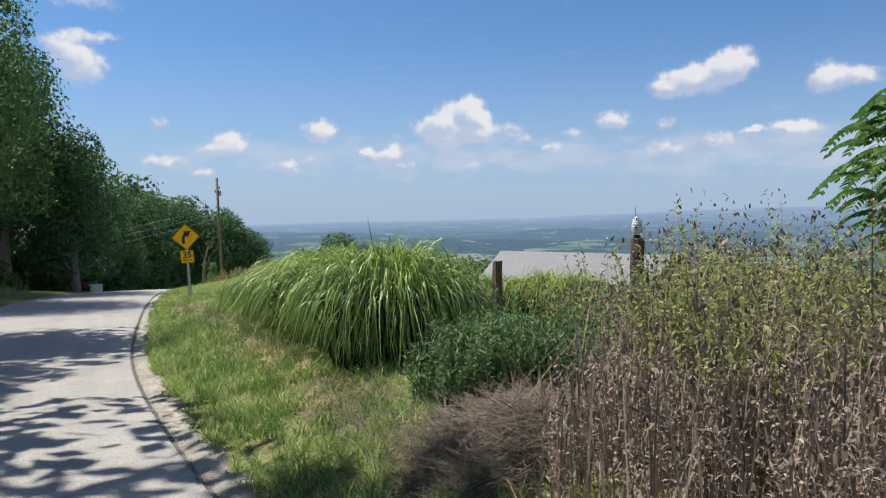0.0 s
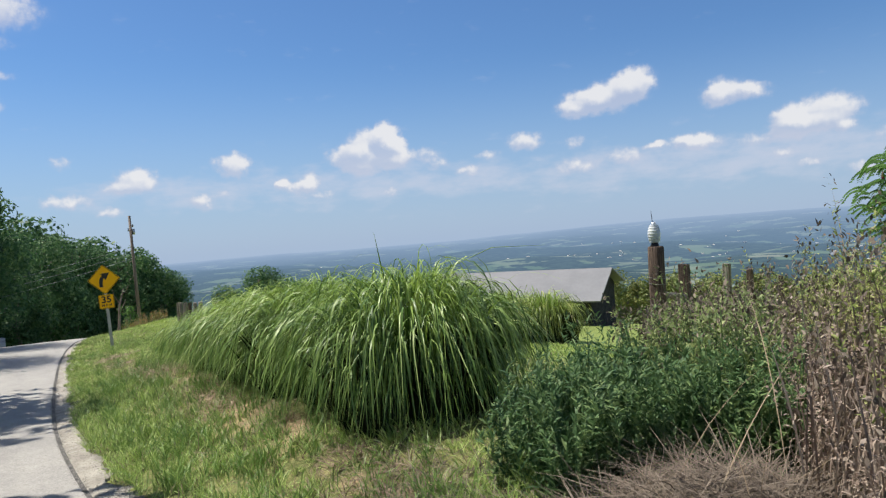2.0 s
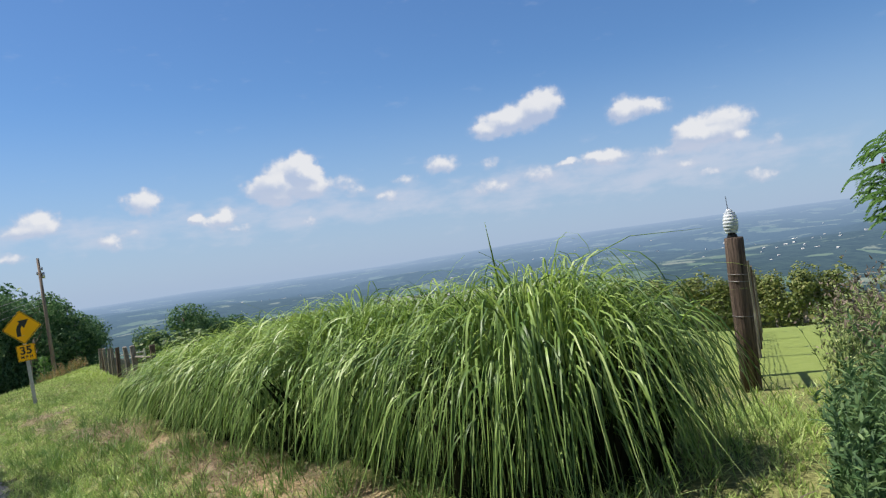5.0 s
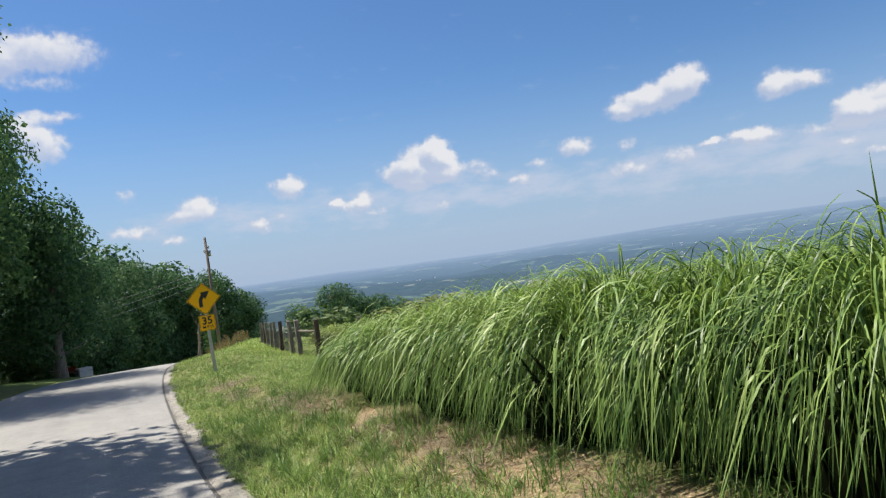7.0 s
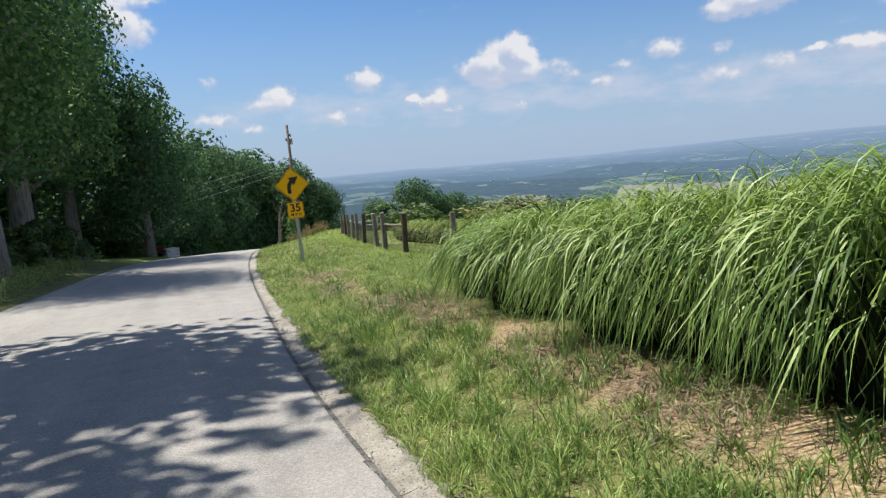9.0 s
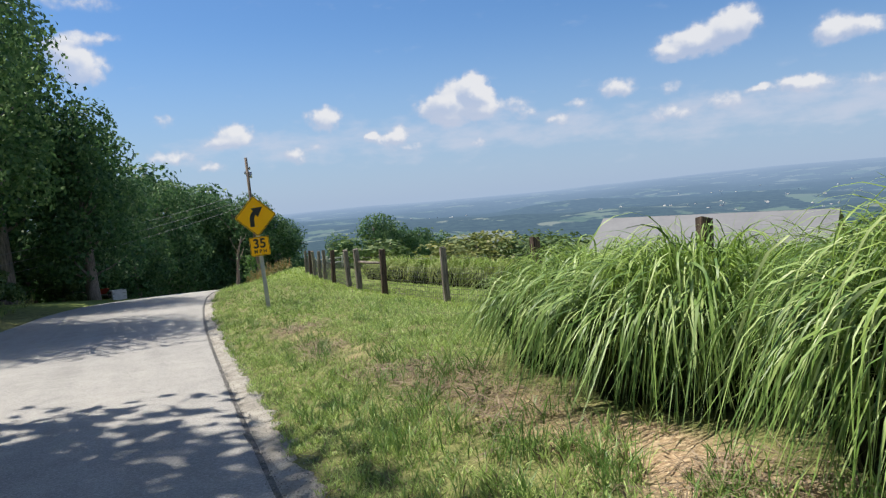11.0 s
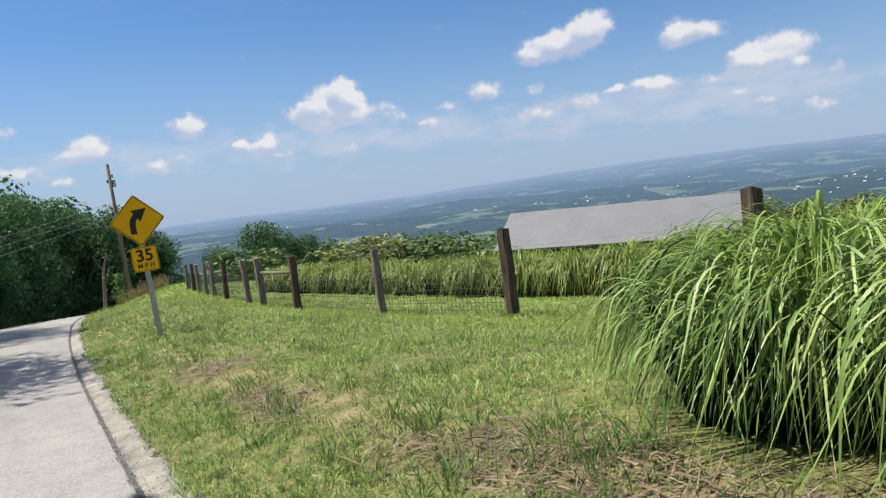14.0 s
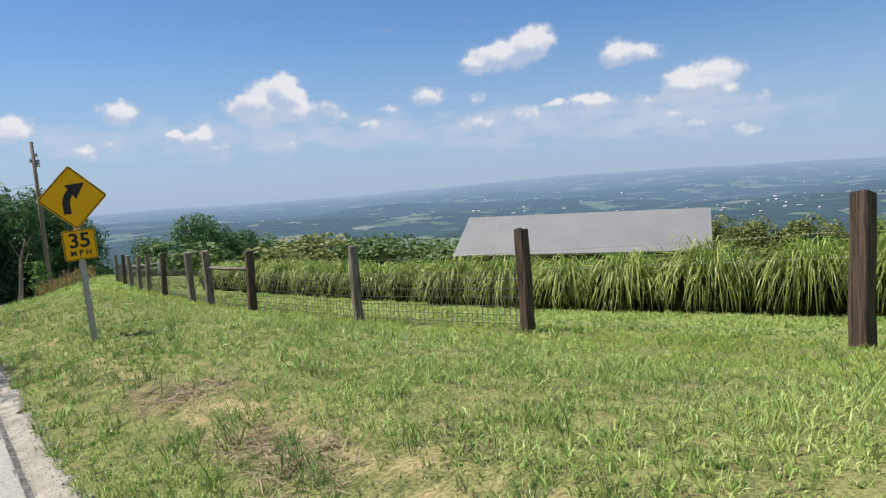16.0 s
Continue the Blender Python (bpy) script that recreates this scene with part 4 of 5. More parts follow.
def corner_post():
    x, y = 7.13, 8.54
    z = float(ground_z(x, y))
    root = empty("corner_post", pose(x, y, z, 0.5, -0.5, 20), "thick round dark creosoted timber corner post with wire loops", "post")
    bm = bmesh.new()
    h = 1.95 - z
    tube(bm, [(0, 0, -0.2), (0.005, 0, h * 0.4), (0, 0.004, h * 0.75), (0.004, 0, h - 0.015), (0.004, 0, h)], [0.115, 0.112, 0.108, 0.105, 0.095], 18)
    part("shaft", bm, "creosote_wood", root, smooth=True)
    for zz in (h - 0.42, h - 0.5, h - 0.9):
        bm = bmesh.new()
        ring = [(0.113 * math.cos(t), 0.113 * math.sin(t), zz + 0.01 * math.sin(t)) for t in [2 * math.pi * i / 20 for i in range(21)]]
        tube(bm, ring, [0.004] * 21, 5, False)
        part("wire_loop", bm, "wire_steel", root)
    lamp = empty("post_lantern", pose(x, y, z + h, 0, 0, 0), "small white ribbed glass jar lantern on a dark foot", "lantern")
    bm = bmesh.new()
    tube(bm, [(0, 0, 0), (0, 0, 0.02), (0, 0, 0.05)], [0.06, 0.055, 0.04], 16)
    part("foot", bm, "sign_black", lamp, "dark metal foot", True)
    bm = bmesh.new()
    prof = [(0.05, 0.04)]
    for i in range(25):
        t = i / 24
        prof.append((0.05 + 0.24 * t, (0.048 + 0.036 * math.sin(math.pi * (0.12 + 0.80 * t)) ** 1.0) + 0.004 * math.sin(t * 40)))
    tube(bm, [(0, 0, q) for q, r in prof], [r for q, r in prof], 20)
    part("globe", bm, "lamp_white", lamp, "white ribbed globe", True)
    bm = bmesh.new()
    tube(bm, [(0, 0, 0.285), (0, 0, 0.31), (0, 0, 0.335)], [0.042, 0.036, 0.016], 14)
    part("cap", bm, "lamp_white", lamp, smooth=True)
    bm = bmesh.new()
    tube(bm, [(-0.02, 0, 0.32), (-0.035, 0, 0.48)], [0.005, 0.003], 6)
    part("rod", bm, "sign_black", lamp)


corner_post()

# ------------------------------------------------------------------ utility pole and lines


def utility_pole():
    x, y = 8.5, 70.2
    z = -3.5
    z = min(z, float(ground_z(x, y)))
    root = empty("utility_pole", pose(x, y, z, 0, -1.5, 0), "leaning weathered timber utility pole with insulators", "utility pole")
    h = 6.06 - z
    bm = bmesh.new()
    tube(bm, [(0, 0, -0.3), (0, 0, h * 0.5), (0, 0, h)], [0.17, 0.14, 0.11], 12)
    part("shaft", bm, "pole_wood", root, smooth=True)
    for zz, dx in ((h - 0.9, 0.2), (h - 1.25, -0.18)):
        bm = bmesh.new()
        tube(bm, [(dx, 0, zz - 0.14), (dx, 0, zz), (dx * 1.05, 0, zz + 0.14)], [0.05, 0.085, 0.04], 10)
        part("insulator", bm, "galvanised", root)
    bm = bmesh.new()
    tube(bm, [(0.22, 0, h - 1.7), (0.22, 0, h - 1.2)], [0.13, 0.13], 12)
    part("transformer", bm, "galvanised", root, "small grey drum transformer", True)
    bm = bmesh.new()
    box(bm, 0.02, -0.17, 0.55, 0.14, 0.03, 0.18)
    part("tag", bm, "painted_white", root)
    for k, (z1, dz) in enumerate(((2.9, 0.0), (2.2, -0.6), (1.6, -1.4))):
        bm = bmesh.new()
        line_tube(bm, (x - 0.1, y, 3.3 - k * 0.5), (-10.5, 50.0, 0.0 - 0.55 * k), 0.013, 0.35, 14, 5)
        line_tube(bm, (-10.5, 50.0, 0.0 - 0.55 * k), (-40, 22.0, 1.0 - 0.5 * k), 0.013, 0.6, 10, 5)
        tagged(part("power_line", bm, "cable"), "thin sagging power line over the wooded roadside", "cable", "power lines")


utility_pole()

# ------------------------------------------------------------------ trees


def tree_meshes(seed, height, width, lobes, clusters, per, leaf, crown_low, mat="oak_leaves"):
    """Trunk with limbs, and a crown of leaf sprays gathered in uneven lobes."""
    rnd, rng = random.Random(seed), np.random.default_rng(seed)
    bm = bmesh.new()
    r0 = 0.022 * height + 0.05
    lean = (rnd.uniform(-0.03, 0.03) * height, rnd.uniform(-0.03, 0.03) * height)
    spine = [(lean[0] * t * t, lean[1] * t * t, height * 0.85 * t) for t in (-0.03, 0.08, 0.25, 0.5, 0.75, 1.0)]
    tube(bm, spine, [r0 * k for k in (1.5, 1.12, 0.9, 0.65, 0.38, 0.12)], 9)
    centres = []
    for i in range(lobes):
        t = rnd.uniform(0, 1)
        zc = height * (crown_low + (0.93 - crown_low) * t)
        wide = width * (0.35 + 0.65 * math.sin(math.pi * min(1, 0.22 + 0.72 * t)) ** 0.8)
        a_ = rnd.uniform(0, 2 * math.pi) + i * 2.4
        rad = wide * rnd.uniform(0.25, 0.62)
        c = Vector((rad * math.cos(a_), rad * math.sin(a_), zc))
        centres.append((c, width * rnd.uniform(0.28, 0.44)))
        s0 = Vector((lean[0] * 0.2, lean[1] * 0.2, max(height * 0.12, zc - rad * rnd.uniform(0.5, 0.9))))
        s1 = s0.lerp(c, 0.55) + Vector((0, 0, -0.05 * rad))
        tube(bm, [s0, s1, c], [r0 * 0.32, r0 * 0.2, r0 * 0.06], 6)
    me_t = bpy.data.meshes.new("trunk")
    bm.to_mesh(me_t)
    bm.free()
    me_t.polygons.foreach_set("use_smooth", [True] * len(me_t.polygons))
    me_t.materials.append(MATS["bark"])
    quads = []
    n = clusters * per // lobes
    for c, rad in centres:
        # Leaves lie over each lobe like scales, on a lumpy shell with gaps between the lumps.
        d = rng.normal(0, 1, (n, 3))
        d /= np.linalg.norm(d, axis=1)[:, None]
        knots = rng.normal(0, 1, (14, 3))
        knots /= np.linalg.norm(knots, axis=1)[:, None]
        swell = np.max(d @ knots.T, axis=1)
        shell = rad * (0.62 + 0.55 * np.clip(swell, 0.5, 1) ** 3 + rng.normal(0, 0.09, n))
        pos = np.array(c) + d * shell[:, None] * np.array([1, 1, 0.82])
        out = rng.normal(0, 0.55, (n, 3)) + d * 1.1 + np.array([0, 0, 0.25])
        out /= np.linalg.norm(out, axis=1)[:, None]
        side = np.cross(out, rng.normal(0, 1, (n, 3)))
        side /= np.linalg.norm(side, axis=1)[:, None]
        up = np.cross(side, out)
        size = (leaf * rng.uniform(0.6, 1.25, n))[:, None]
        quads.append(np.stack([pos - side * size * 0.5, pos - up * size * 0.34 + out * size * 0.08, pos + side * size * 0.5, pos + up * size * 0.34 + out * size * 0.08], 1))
    quads = np.concatenate(quads)
    crown = quads_object("crown", quads, mat)
    me_c = crown.data
    bpy.data.objects.remove(crown)
    return me_t, me_c


def tree(name, meshes, x, y, scale, spin, label, category="tree", group="", dz=0.0, wide=1.0):
    root = empty(name, pose(x, y, float(ground_z(x, y)) - 0.05 + dz, 0, 0, spin), label, category, group)
    root.scale = (scale * wide, scale * wide, scale)
    for nm, me in zip(("trunk", "crown"), meshes):
        ob = new(nm, me)
        ob.parent = root
    return root


OAKS = [
    tree_meshes(1, 16, 5.6, 30, 340, 36, 0.34, 0.18),
    tree_meshes(2, 14, 5.2, 28, 310, 36, 0.34, 0.14),
    tree_meshes(3, 18, 5.8, 32, 350, 36, 0.34, 0.32),
    tree_meshes(4, 12, 4.8, 24, 270, 36, 0.32, 0.08),
]
HIGH_OAKS = [tree_meshes(9, 15.5, 4.4, 20, 160, 30, 0.40, 0.46), tree_meshes(10, 15, 4.3, 20, 100, 30, 0.38, 0.44)]
# Sparser crowns for the rear rows and for trees that are never close.
FAR_OAKS = [
    tree_meshes(5, 16, 5.6, 20, 160, 20, 0.62, 0.18),
    tree_meshes(6, 14, 5.2, 19, 150, 20, 0.60, 0.14),
    tree_meshes(7, 18, 5.8, 21, 165, 20, 0.64, 0.26),
    tree_meshes(8, 12, 4.8, 18, 140, 20, 0.58, 0.08),
]
SHRUBS = [
    tree_meshes(11, 4.0, 2.1, 9, 110, 24, 0.34, 0.12, "bush_leaves"),
    tree_meshes(12, 3.2, 1.9, 8, 100, 24, 0.32, 0.10, "bush_leaves"),
]
rt = random.Random(5)
WOODS = "woods along the road"
OAK_LABEL = "tall broadleaf tree with dense dark green crown beside the road"
NEAR_OAK = tree_meshes(23, 18, 5.4, 44, 640, 36, 0.22, 0.26, "near_leaves")
NEAR_TOP = max(v.co.z for v in NEAR_OAK[1].vertices)
TOPS = [max(v.co.z for v in me.vertices) for _, me in OAKS]
HIGH_TOPS = [max(v.co.z for v in me.vertices) for _, me in HIGH_OAKS]
FAR_TOPS = [max(v.co.z for v in me.vertices) for _, me in FAR_OAKS]
# x, y, which, height of the top
LEFT = [(-8.1, 45, 2, 19.6), (-3.2, 55, 0, 8.8), (-7.3, 54.5, 2, 14.0), (-3.6, 60, 1, 8.0), (-12.5, 38, 0, 19.0), (-13, 48, 2, 19.0), (-10, 58, 2, 14.0), (-1.0, 72, 3, 5.6), (1.0, 82, 1, 6.0),
        (4.0, 88, 0, 5.6), (6.5, 92, 3, 4.6), (9.3, 90, 1, 3.8), (11.6, 94, 3, 3.2), (13.8, 92, 3, 1.6), (15.6, 95, 3, 0.2), (-5, 76, 2, 9.0), (0, 96, 2, 8.0), (7, 104, 2, 5.6), (12, 108, 1, 3.6),
        (-15, 62, 2, 18.0), (-18, 32, 2, 19.0), (-19, 44, 1, 18.0), (-12, 84, 0, 12.0), (-22, 55, 0, 18.0), (-25, 75, 2, 18.0), (-8, 68, 0, 11.0)]
# Beside the road, to the side of the walk: these shade the asphalt.
SIDE = [(-6.9, 33.4, 2, 16.6), (-7.0, 20.0, 0, 16.0), (-7.7, 16.2, 0, 15.4), (-8.4, 12.8, 0, 15.2), (-5.9, 8.4, 0, 17.0), (-6.3, 5.4, 1, 15.4), (-5.9, 3.2, 1, 15.4), (-6.4, -1.0, 1, 15.6), (-8.4, -7, 1, 15)]
UNDER = [(-4, 66, 3.5), (-6, 70, 4.0), (-9, 64, 3.6), (-12, 58, 3.6), (-2, 74, 3.4), (-16, 50, 3.8), (-14, 66, 4.0),  (-5.5, 66, 2.6), (-3.0, 72, 2.4), (-1, 79, 2.6), (2.5, 86, 2.6), (5.5, 90, 2.4), (8, 93, 2.4), (10.5, 94, 2.4), (13, 95, 2.2),
         (-15, 40, 3.2), (-15, 46, 3.0), (-16, 52, 3.0), (-13, 56, 3.0), (-12, 64, 3.2), (-9, 74, 3.0), (-5, 84, 3.0), (0, 92, 3.0), (-19, 36, 3.2), (-20, 48, 3.2)]
for x, y, h in UNDER:
    tree("shrub", FAR_OAKS[3], x, y, h / FAR_TOPS[3] * 1.5, rt.uniform(0, 360), "dark leafy undergrowth below the roadside trees", "shrub", "undergrowth of the woods", wide=1.7)
for i, (x, y, w, ztop) in enumerate(LEFT + SIDE):
    kinds, tops = (FAR_OAKS, FAR_TOPS) if 15 <= i < len(LEFT) else (HIGH_OAKS, HIGH_TOPS) if i > len(LEFT) else (OAKS, TOPS)
    mesh, top = (NEAR_OAK, NEAR_TOP) if i in (0, len(LEFT)) else (kinds[w], tops[w])
    tree("tree", mesh, x, y, (ztop - float(ground_z(x, y))) / top, rt.uniform(0, 360), OAK_LABEL, "tree", WOODS, wide=1.16 if y == 8.4 else 1.0)

# Trees and shrubs on the slope beyond the fence.
MID_TREES = [tree_meshes(15, 12, 5.0, 34, 330, 28, 0.36, 0.06), tree_meshes(16, 10, 5.0, 32, 310, 28, 0.36, 0.05)]
MID_BUSH = [tree_meshes(17, 5.0, 3.0, 22, 140, 20, 0.30, 0.05, "bush_leaves"), tree_meshes(18, 4.6, 2.4, 20, 130, 20, 0.28, 0.05, "olive_leaves")]
CONES = [tree_meshes(19, 5.0, 1.5, 20, 130, 24, 0.20, 0.05, "olive_leaves")]
MID_TOP = [max(v.co.z for v in me.vertices) for _, me in MID_TREES]
BUSH_TOP = [max(v.co.z for v in me.vertices) for _, me in MID_BUSH]
MID = [(25.2, 90, 0, 0.4), (29.2, 92, 1, -0.7), (22.0, 93, 1, -1.5), (32.5, 95, 0, -2.0), (18.0, 104, 0, -3.8), (36.5, 98, 1, -2.9)]
for i, (x, y, w, ztop) in enumerate(MID):
    tree("tree", MID_TREES[w], x, y, (ztop + 2.2 - float(ground_z(x, y))) / MID_TOP[w], rt.uniform(0, 360), "rounded broadleaf tree on the slope beyond the field", "tree", "trees beyond the field", -2.2, 0.95)
# A continuous belt of lower growth behind them, its top falling away to the side.
for i in range(30):
    t = i / 29
    hd, d = radians(15.5 + 45 * t + rt.uniform(-0.4, 0.4)), rt.uniform(84, 112)
    x, y = d * math.sin(hd), d * math.cos(hd)
    ztop = 1.5 - d * math.tan(radians(np.interp(t, [0, 0.12, 0.3, 0.6, 1], [2.2, 2.6, 3.2, 3.9, 5.0]) + rt.uniform(-0.35, 0.45)))
    w = 1 if rt.random() < 0.35 else 0
    tree("shrub", MID_BUSH[w], x, y, max(0.7, (ztop + 3.0 - float(ground_z(x, y))) / BUSH_TOP[w]), rt.uniform(0, 360), "olive-leaved shrub on the slope beyond the field" if w else "leafy yellow-green shrub on the slope beyond the field", "shrub", "shrubs beyond the field", -3.0, 1.6)
for hd, d, el in [(53.0, 60, 3.0), (54.6, 62, 3.9), (56.4, 60, 3.6), (57.6, 64, 4.2), (59.0, 58, 3.2), (60.6, 62, 3.8), (62.0, 60, 3.5), (63.4, 63, 4.1), (65, 60, 3.4), (67, 60, 3.9), (69, 61, 3.5), (71, 60, 3.8), (73, 60, 3.4), (75, 62, 3.7)]:
    x, y = d * math.sin(radians(hd)), 15 + d * math.cos(radians(hd))
    ztop = 1.5 - d * math.tan(radians(el))
    tree("shrub", CONES[0], x, y, max(0.5, (ztop + 0.3 - float(ground_z(x, y))) / 5.0), rt.uniform(0, 360), "upright orange-olive shrub behind the field hedge", "shrub", "upright shrubs behind the hedge", -0.3, 1.2)

# ------------------------------------------------------------------ barn


def barn():
    ridge_a, ridge_b = Vector((31.58, 34.95, -0.44)), Vector((25.42, 45.01, -0.44))
    along = (ridge_b - ridge_a).normalized()
    across = Vector((-along.y, along.x, 0))
    length = (ridge_b - ridge_a).length
    m = Matrix.Identity(4)
    m.col[0][:3], m.col[1][:3], m.col[3][:3] = along, across, (ridge_a.x, ridge_a.y, -3.91)
    root = empty("barn", m, "dark board barn with a pale grey metal gable roof", "barn")
    half, rise, top = 2.85, 1.58, 3.47
    bm = bmesh.new()
    back = 0.95
    prof = [(-half, -0.9), (-half, top - back), (0, top - 0.05), (half, top - rise), (half, -0.9)]
    a_ = [bm.verts.new((0.35, py, pz)) for py, pz in prof]
    b_ = [bm.verts.new((length - 0.35, py, pz)) for py, pz in prof]
    bm.faces.new(a_)
    bm.faces.new(b_[::-1])
    for i in range(5):
        bm.faces.new((a_[i], a_[(i + 1) % 5], b_[(i + 1) % 5], b_[i]))
    bmesh.ops.recalc_face_normals(bm, faces=bm.faces)
    wall = part("wall", bm, "barn_board", root, "dark vertical board wall")
    for i in range(18):
        for xx in (0.335, length - 0.335):
            py = -half + 0.145 + i * 2 * half / 18
            ztop = top - 0.12 - (rise if py > 0 else back) * abs(py) / half
            bm = bmesh.new()
            box(bm, xx, py, ztop / 2 - 0.3, 0.03, 0.27, ztop + 0.6)
            part("board", bm, "barn_board", wall)
    for sgn in (-1, 1):
        bm = bmesh.new()
        fall = rise if sgn > 0 else back
        n = Vector((0, sgn * fall, half)).normalized()
        e0, e1 = Vector((-0.35, sgn * (half + 0.35), top - fall * (half + 0.35) / half)), Vector((length + 0.35, 0, top))
        vs = [Vector((e0.x, 0, top)), Vector((e1.x, 0, top)), Vector((e1.x, e0.y, e0.z)), Vector((e0.x, e0.y, e0.z))]
        lo = [bm.verts.new(v) for v in vs]
        hi = [bm.verts.new(v + n * 0.09) for v in vs]
        bm.faces.new(lo)
        bm.faces.new(hi[::-1])
        for i in range(4):
            bm.faces.new((lo[i], lo[(i + 1) % 4], hi[(i + 1) % 4], hi[i]))
        bmesh.ops.recalc_face_normals(bm, faces=bm.faces)
        part("roof", bm, "barn_metal", root, "pale grey metal roof slope")


barn()

# ------------------------------------------------------------------ roadside weeds


def stalks(name, seed, spots, heights, leaves, leaf_len, leaf_w, mat, stem_mat, label, droop, crown=0.25, head=0):
    """Upright weed stalks with many small leaves; spots: (n, 2)."""
    rng = np.random.default_rng(seed)
    n = len(spots)
    z = ground_z(spots[:, 0], spots[:, 1]) - 0.02
    base = np.column_stack([spots, z])
    turn = rng.random(n) * 2 * np.pi
    lean = np.abs(rng.normal(0, 0.10, n))
    bend = rng.uniform(0.05, 0.35, n)
    k = 7
    left, right = arching(rng, base, turn, heights, rng.uniform(0.006, 0.011, n), lean, bend, 1.2, k, 0.3)
    me = ribbons_mesh(name, left, right, [stem_mat])
    mid = (left + right) / 2
    which = np.repeat(np.arange(n), leaves)
    m = len(which)
    t = crown + (1 - crown) * rng.random(m) ** 0.85
    f = t * (k - 1)
    i0 = np.minimum(f.astype(int), k - 2)
    p = mid[which, i0] + (mid[which, i0 + 1] - mid[which, i0]) * (f - i0)[:, None]
    az = rng.random(m) * 2 * np.pi
    reach = leaf_len * rng.uniform(0.5, 1.3, m) * (1.25 - 0.7 * t)
    left2, right2 = arching(rng, p, az, reach, leaf_w * rng.uniform(0.6, 1.3, m), rng.uniform(0.3, 1.3, m), rng.uniform(0.2, 1.0, m) * droop, 1.0, 3, 0.9)
    me2 = ribbons_mesh("leaves", left2, right2, [mat])
    ob = new(name, me)
    leaf_ob = new("leaves", me2)
    leaf_ob.parent = ob
    tagged(ob, label, "weeds", kind="stuff")
    if head:
        tips = np.repeat(mid[:, -1], head, 0) + rng.normal(0, 1, (n * head, 3)) * np.array([0.028, 0.028, 0.03])
        h = len(tips)
        l3, r3 = arching(rng, tips, rng.random(h) * 6.28, rng.uniform(0.02, 0.05, h), rng.uniform(0.008, 0.02, h), rng.uniform(0, 1.2, h), rng.uniform(0, 1, h), 1.0, 3, 0.9)
        hd = new("seed_heads", ribbons_mesh("seed_heads", l3, r3, ["thatch"]))
        hd.parent = ob
    return ob


rw = np.random.default_rng(77)


def scatter(n, x0, x1, y0, y1, keep):
    p = np.column_stack([rw.uniform(x0, x1, n), rw.uniform(y0, y1, n)])
    return p[keep(p[:, 0], p[:, 1])]


verge = scatter(1500, -9.4, -5.0, 22, 50, lambda x, y: (x < joint(y) - ROAD_W - 0.35) & (x > joint(y) - ROAD_W - 1.9 - 0.7 * np.sin(y)))
stalks("verge_weeds", 14, verge, rw.uniform(0.25, 0.75, len(verge)), 26, 0.12, 0.022, "fresh_weed", "weed_leaves", "loose yellow-green weeds along the far road edge", 0.9, 0.1, 0)


def in_stand(x, y):
    """The overgrown corner: dead weeds below, olive tops above."""
    return (x > 0.62 * y + 0.06 + 0.10 * np.sin(4 * y)) & (y < 1.50 + (x + 0.065) / 1.28 + 0.08 * np.sin(5 * x)) & (x > 1.85)


def clumped(n, each, spread, x0, x1, y0, y1, keep):
    """Plants that stand in bunches with gaps between."""
    c = scatter(n, x0, x1, y0, y1, keep)
    return np.repeat(c, each, 0) + rw.normal(0, spread, (len(c) * each, 2))


brown = clumped(330, 12, 0.055, 1.8, 5.0, -0.4, 5.2, in_stand)
stalks("dead_weeds", 3, brown, rw.uniform(0.45, 0.92, len(brown)) * np.repeat(rw.uniform(0.75, 1.15, len(brown) // 12), 12), 24, 0.046, 0.0115, "dry_leaves", "dead_stems", "dense stand of dead brown weed stalks with curled leaves", 1.6, 0.06, 4)
bare = scatter(2600, 1.8, 4.8, -0.4, 5.0, in_stand)
stalks("dead_stalks", 13, bare, rw.uniform(0.4, 1.1, len(bare)), 5, 0.09, 0.006, "dead_stems", "dead_stems", "thin pale leafless stalks among dead weeds", 1.2, 0.1, 0)
tall = clumped(360, 10, 0.07, 2.3, 6.0, -0.3, 5.6, lambda x, y: in_stand(x - 0.25, y) & (np.hypot(x, y) > 3.5 + 0.25 * np.sin(x * 7)))
stalks("tall_weeds", 4, tall, rw.uniform(0.85, 1.28, len(tall)) * np.repeat(rw.uniform(0.82, 1.1, len(tall) // 10), 10) + 0.28 * (rw.random(len(tall)) < 0.12), 26, 0.055, 0.0125, "fresh_weed", "dead_stems", "tall yellow-green roadside weeds with dark seed heads", 1.0, 0.58, 5)
green = scatter(3000, 1.9, 4.2, 4.0, 6.9, lambda x, y: (((x - 2.9) / 0.9) ** 2 + ((y - 4.9) / 0.9) ** 2 < 1 + 0.3 * np.sin(9 * x + 4 * y)) & (x > 2.12) & (y < 4.30 + (x + 0.46) / 2.47) & (np.hypot((x - 2.15) / 0.75, (y - 3.85) / 0.8) > 1))
stalks("green_weeds", 5, green, rw.uniform(0.26, 0.70, len(green)) + 0.2 * (rw.random(len(green)) < 0.1), 46, 0.095, 0.0135, "weed_leaves", "weed_leaves", "lush dark green leafy weeds at the end of the hedge", 0.9, 0.06, 0)
edge = scatter(5200, 3.2, 7.4, 3.6, 7.2, lambda x, y: (y > 1.50 + (x + 0.065) / 1.28) & (y < 4.25 + (x + 0.46) / 2.47 + 0.15 * np.sin(3 * x)) & (np.hypot(x - 2.6, y - 5.2) > 0.9))
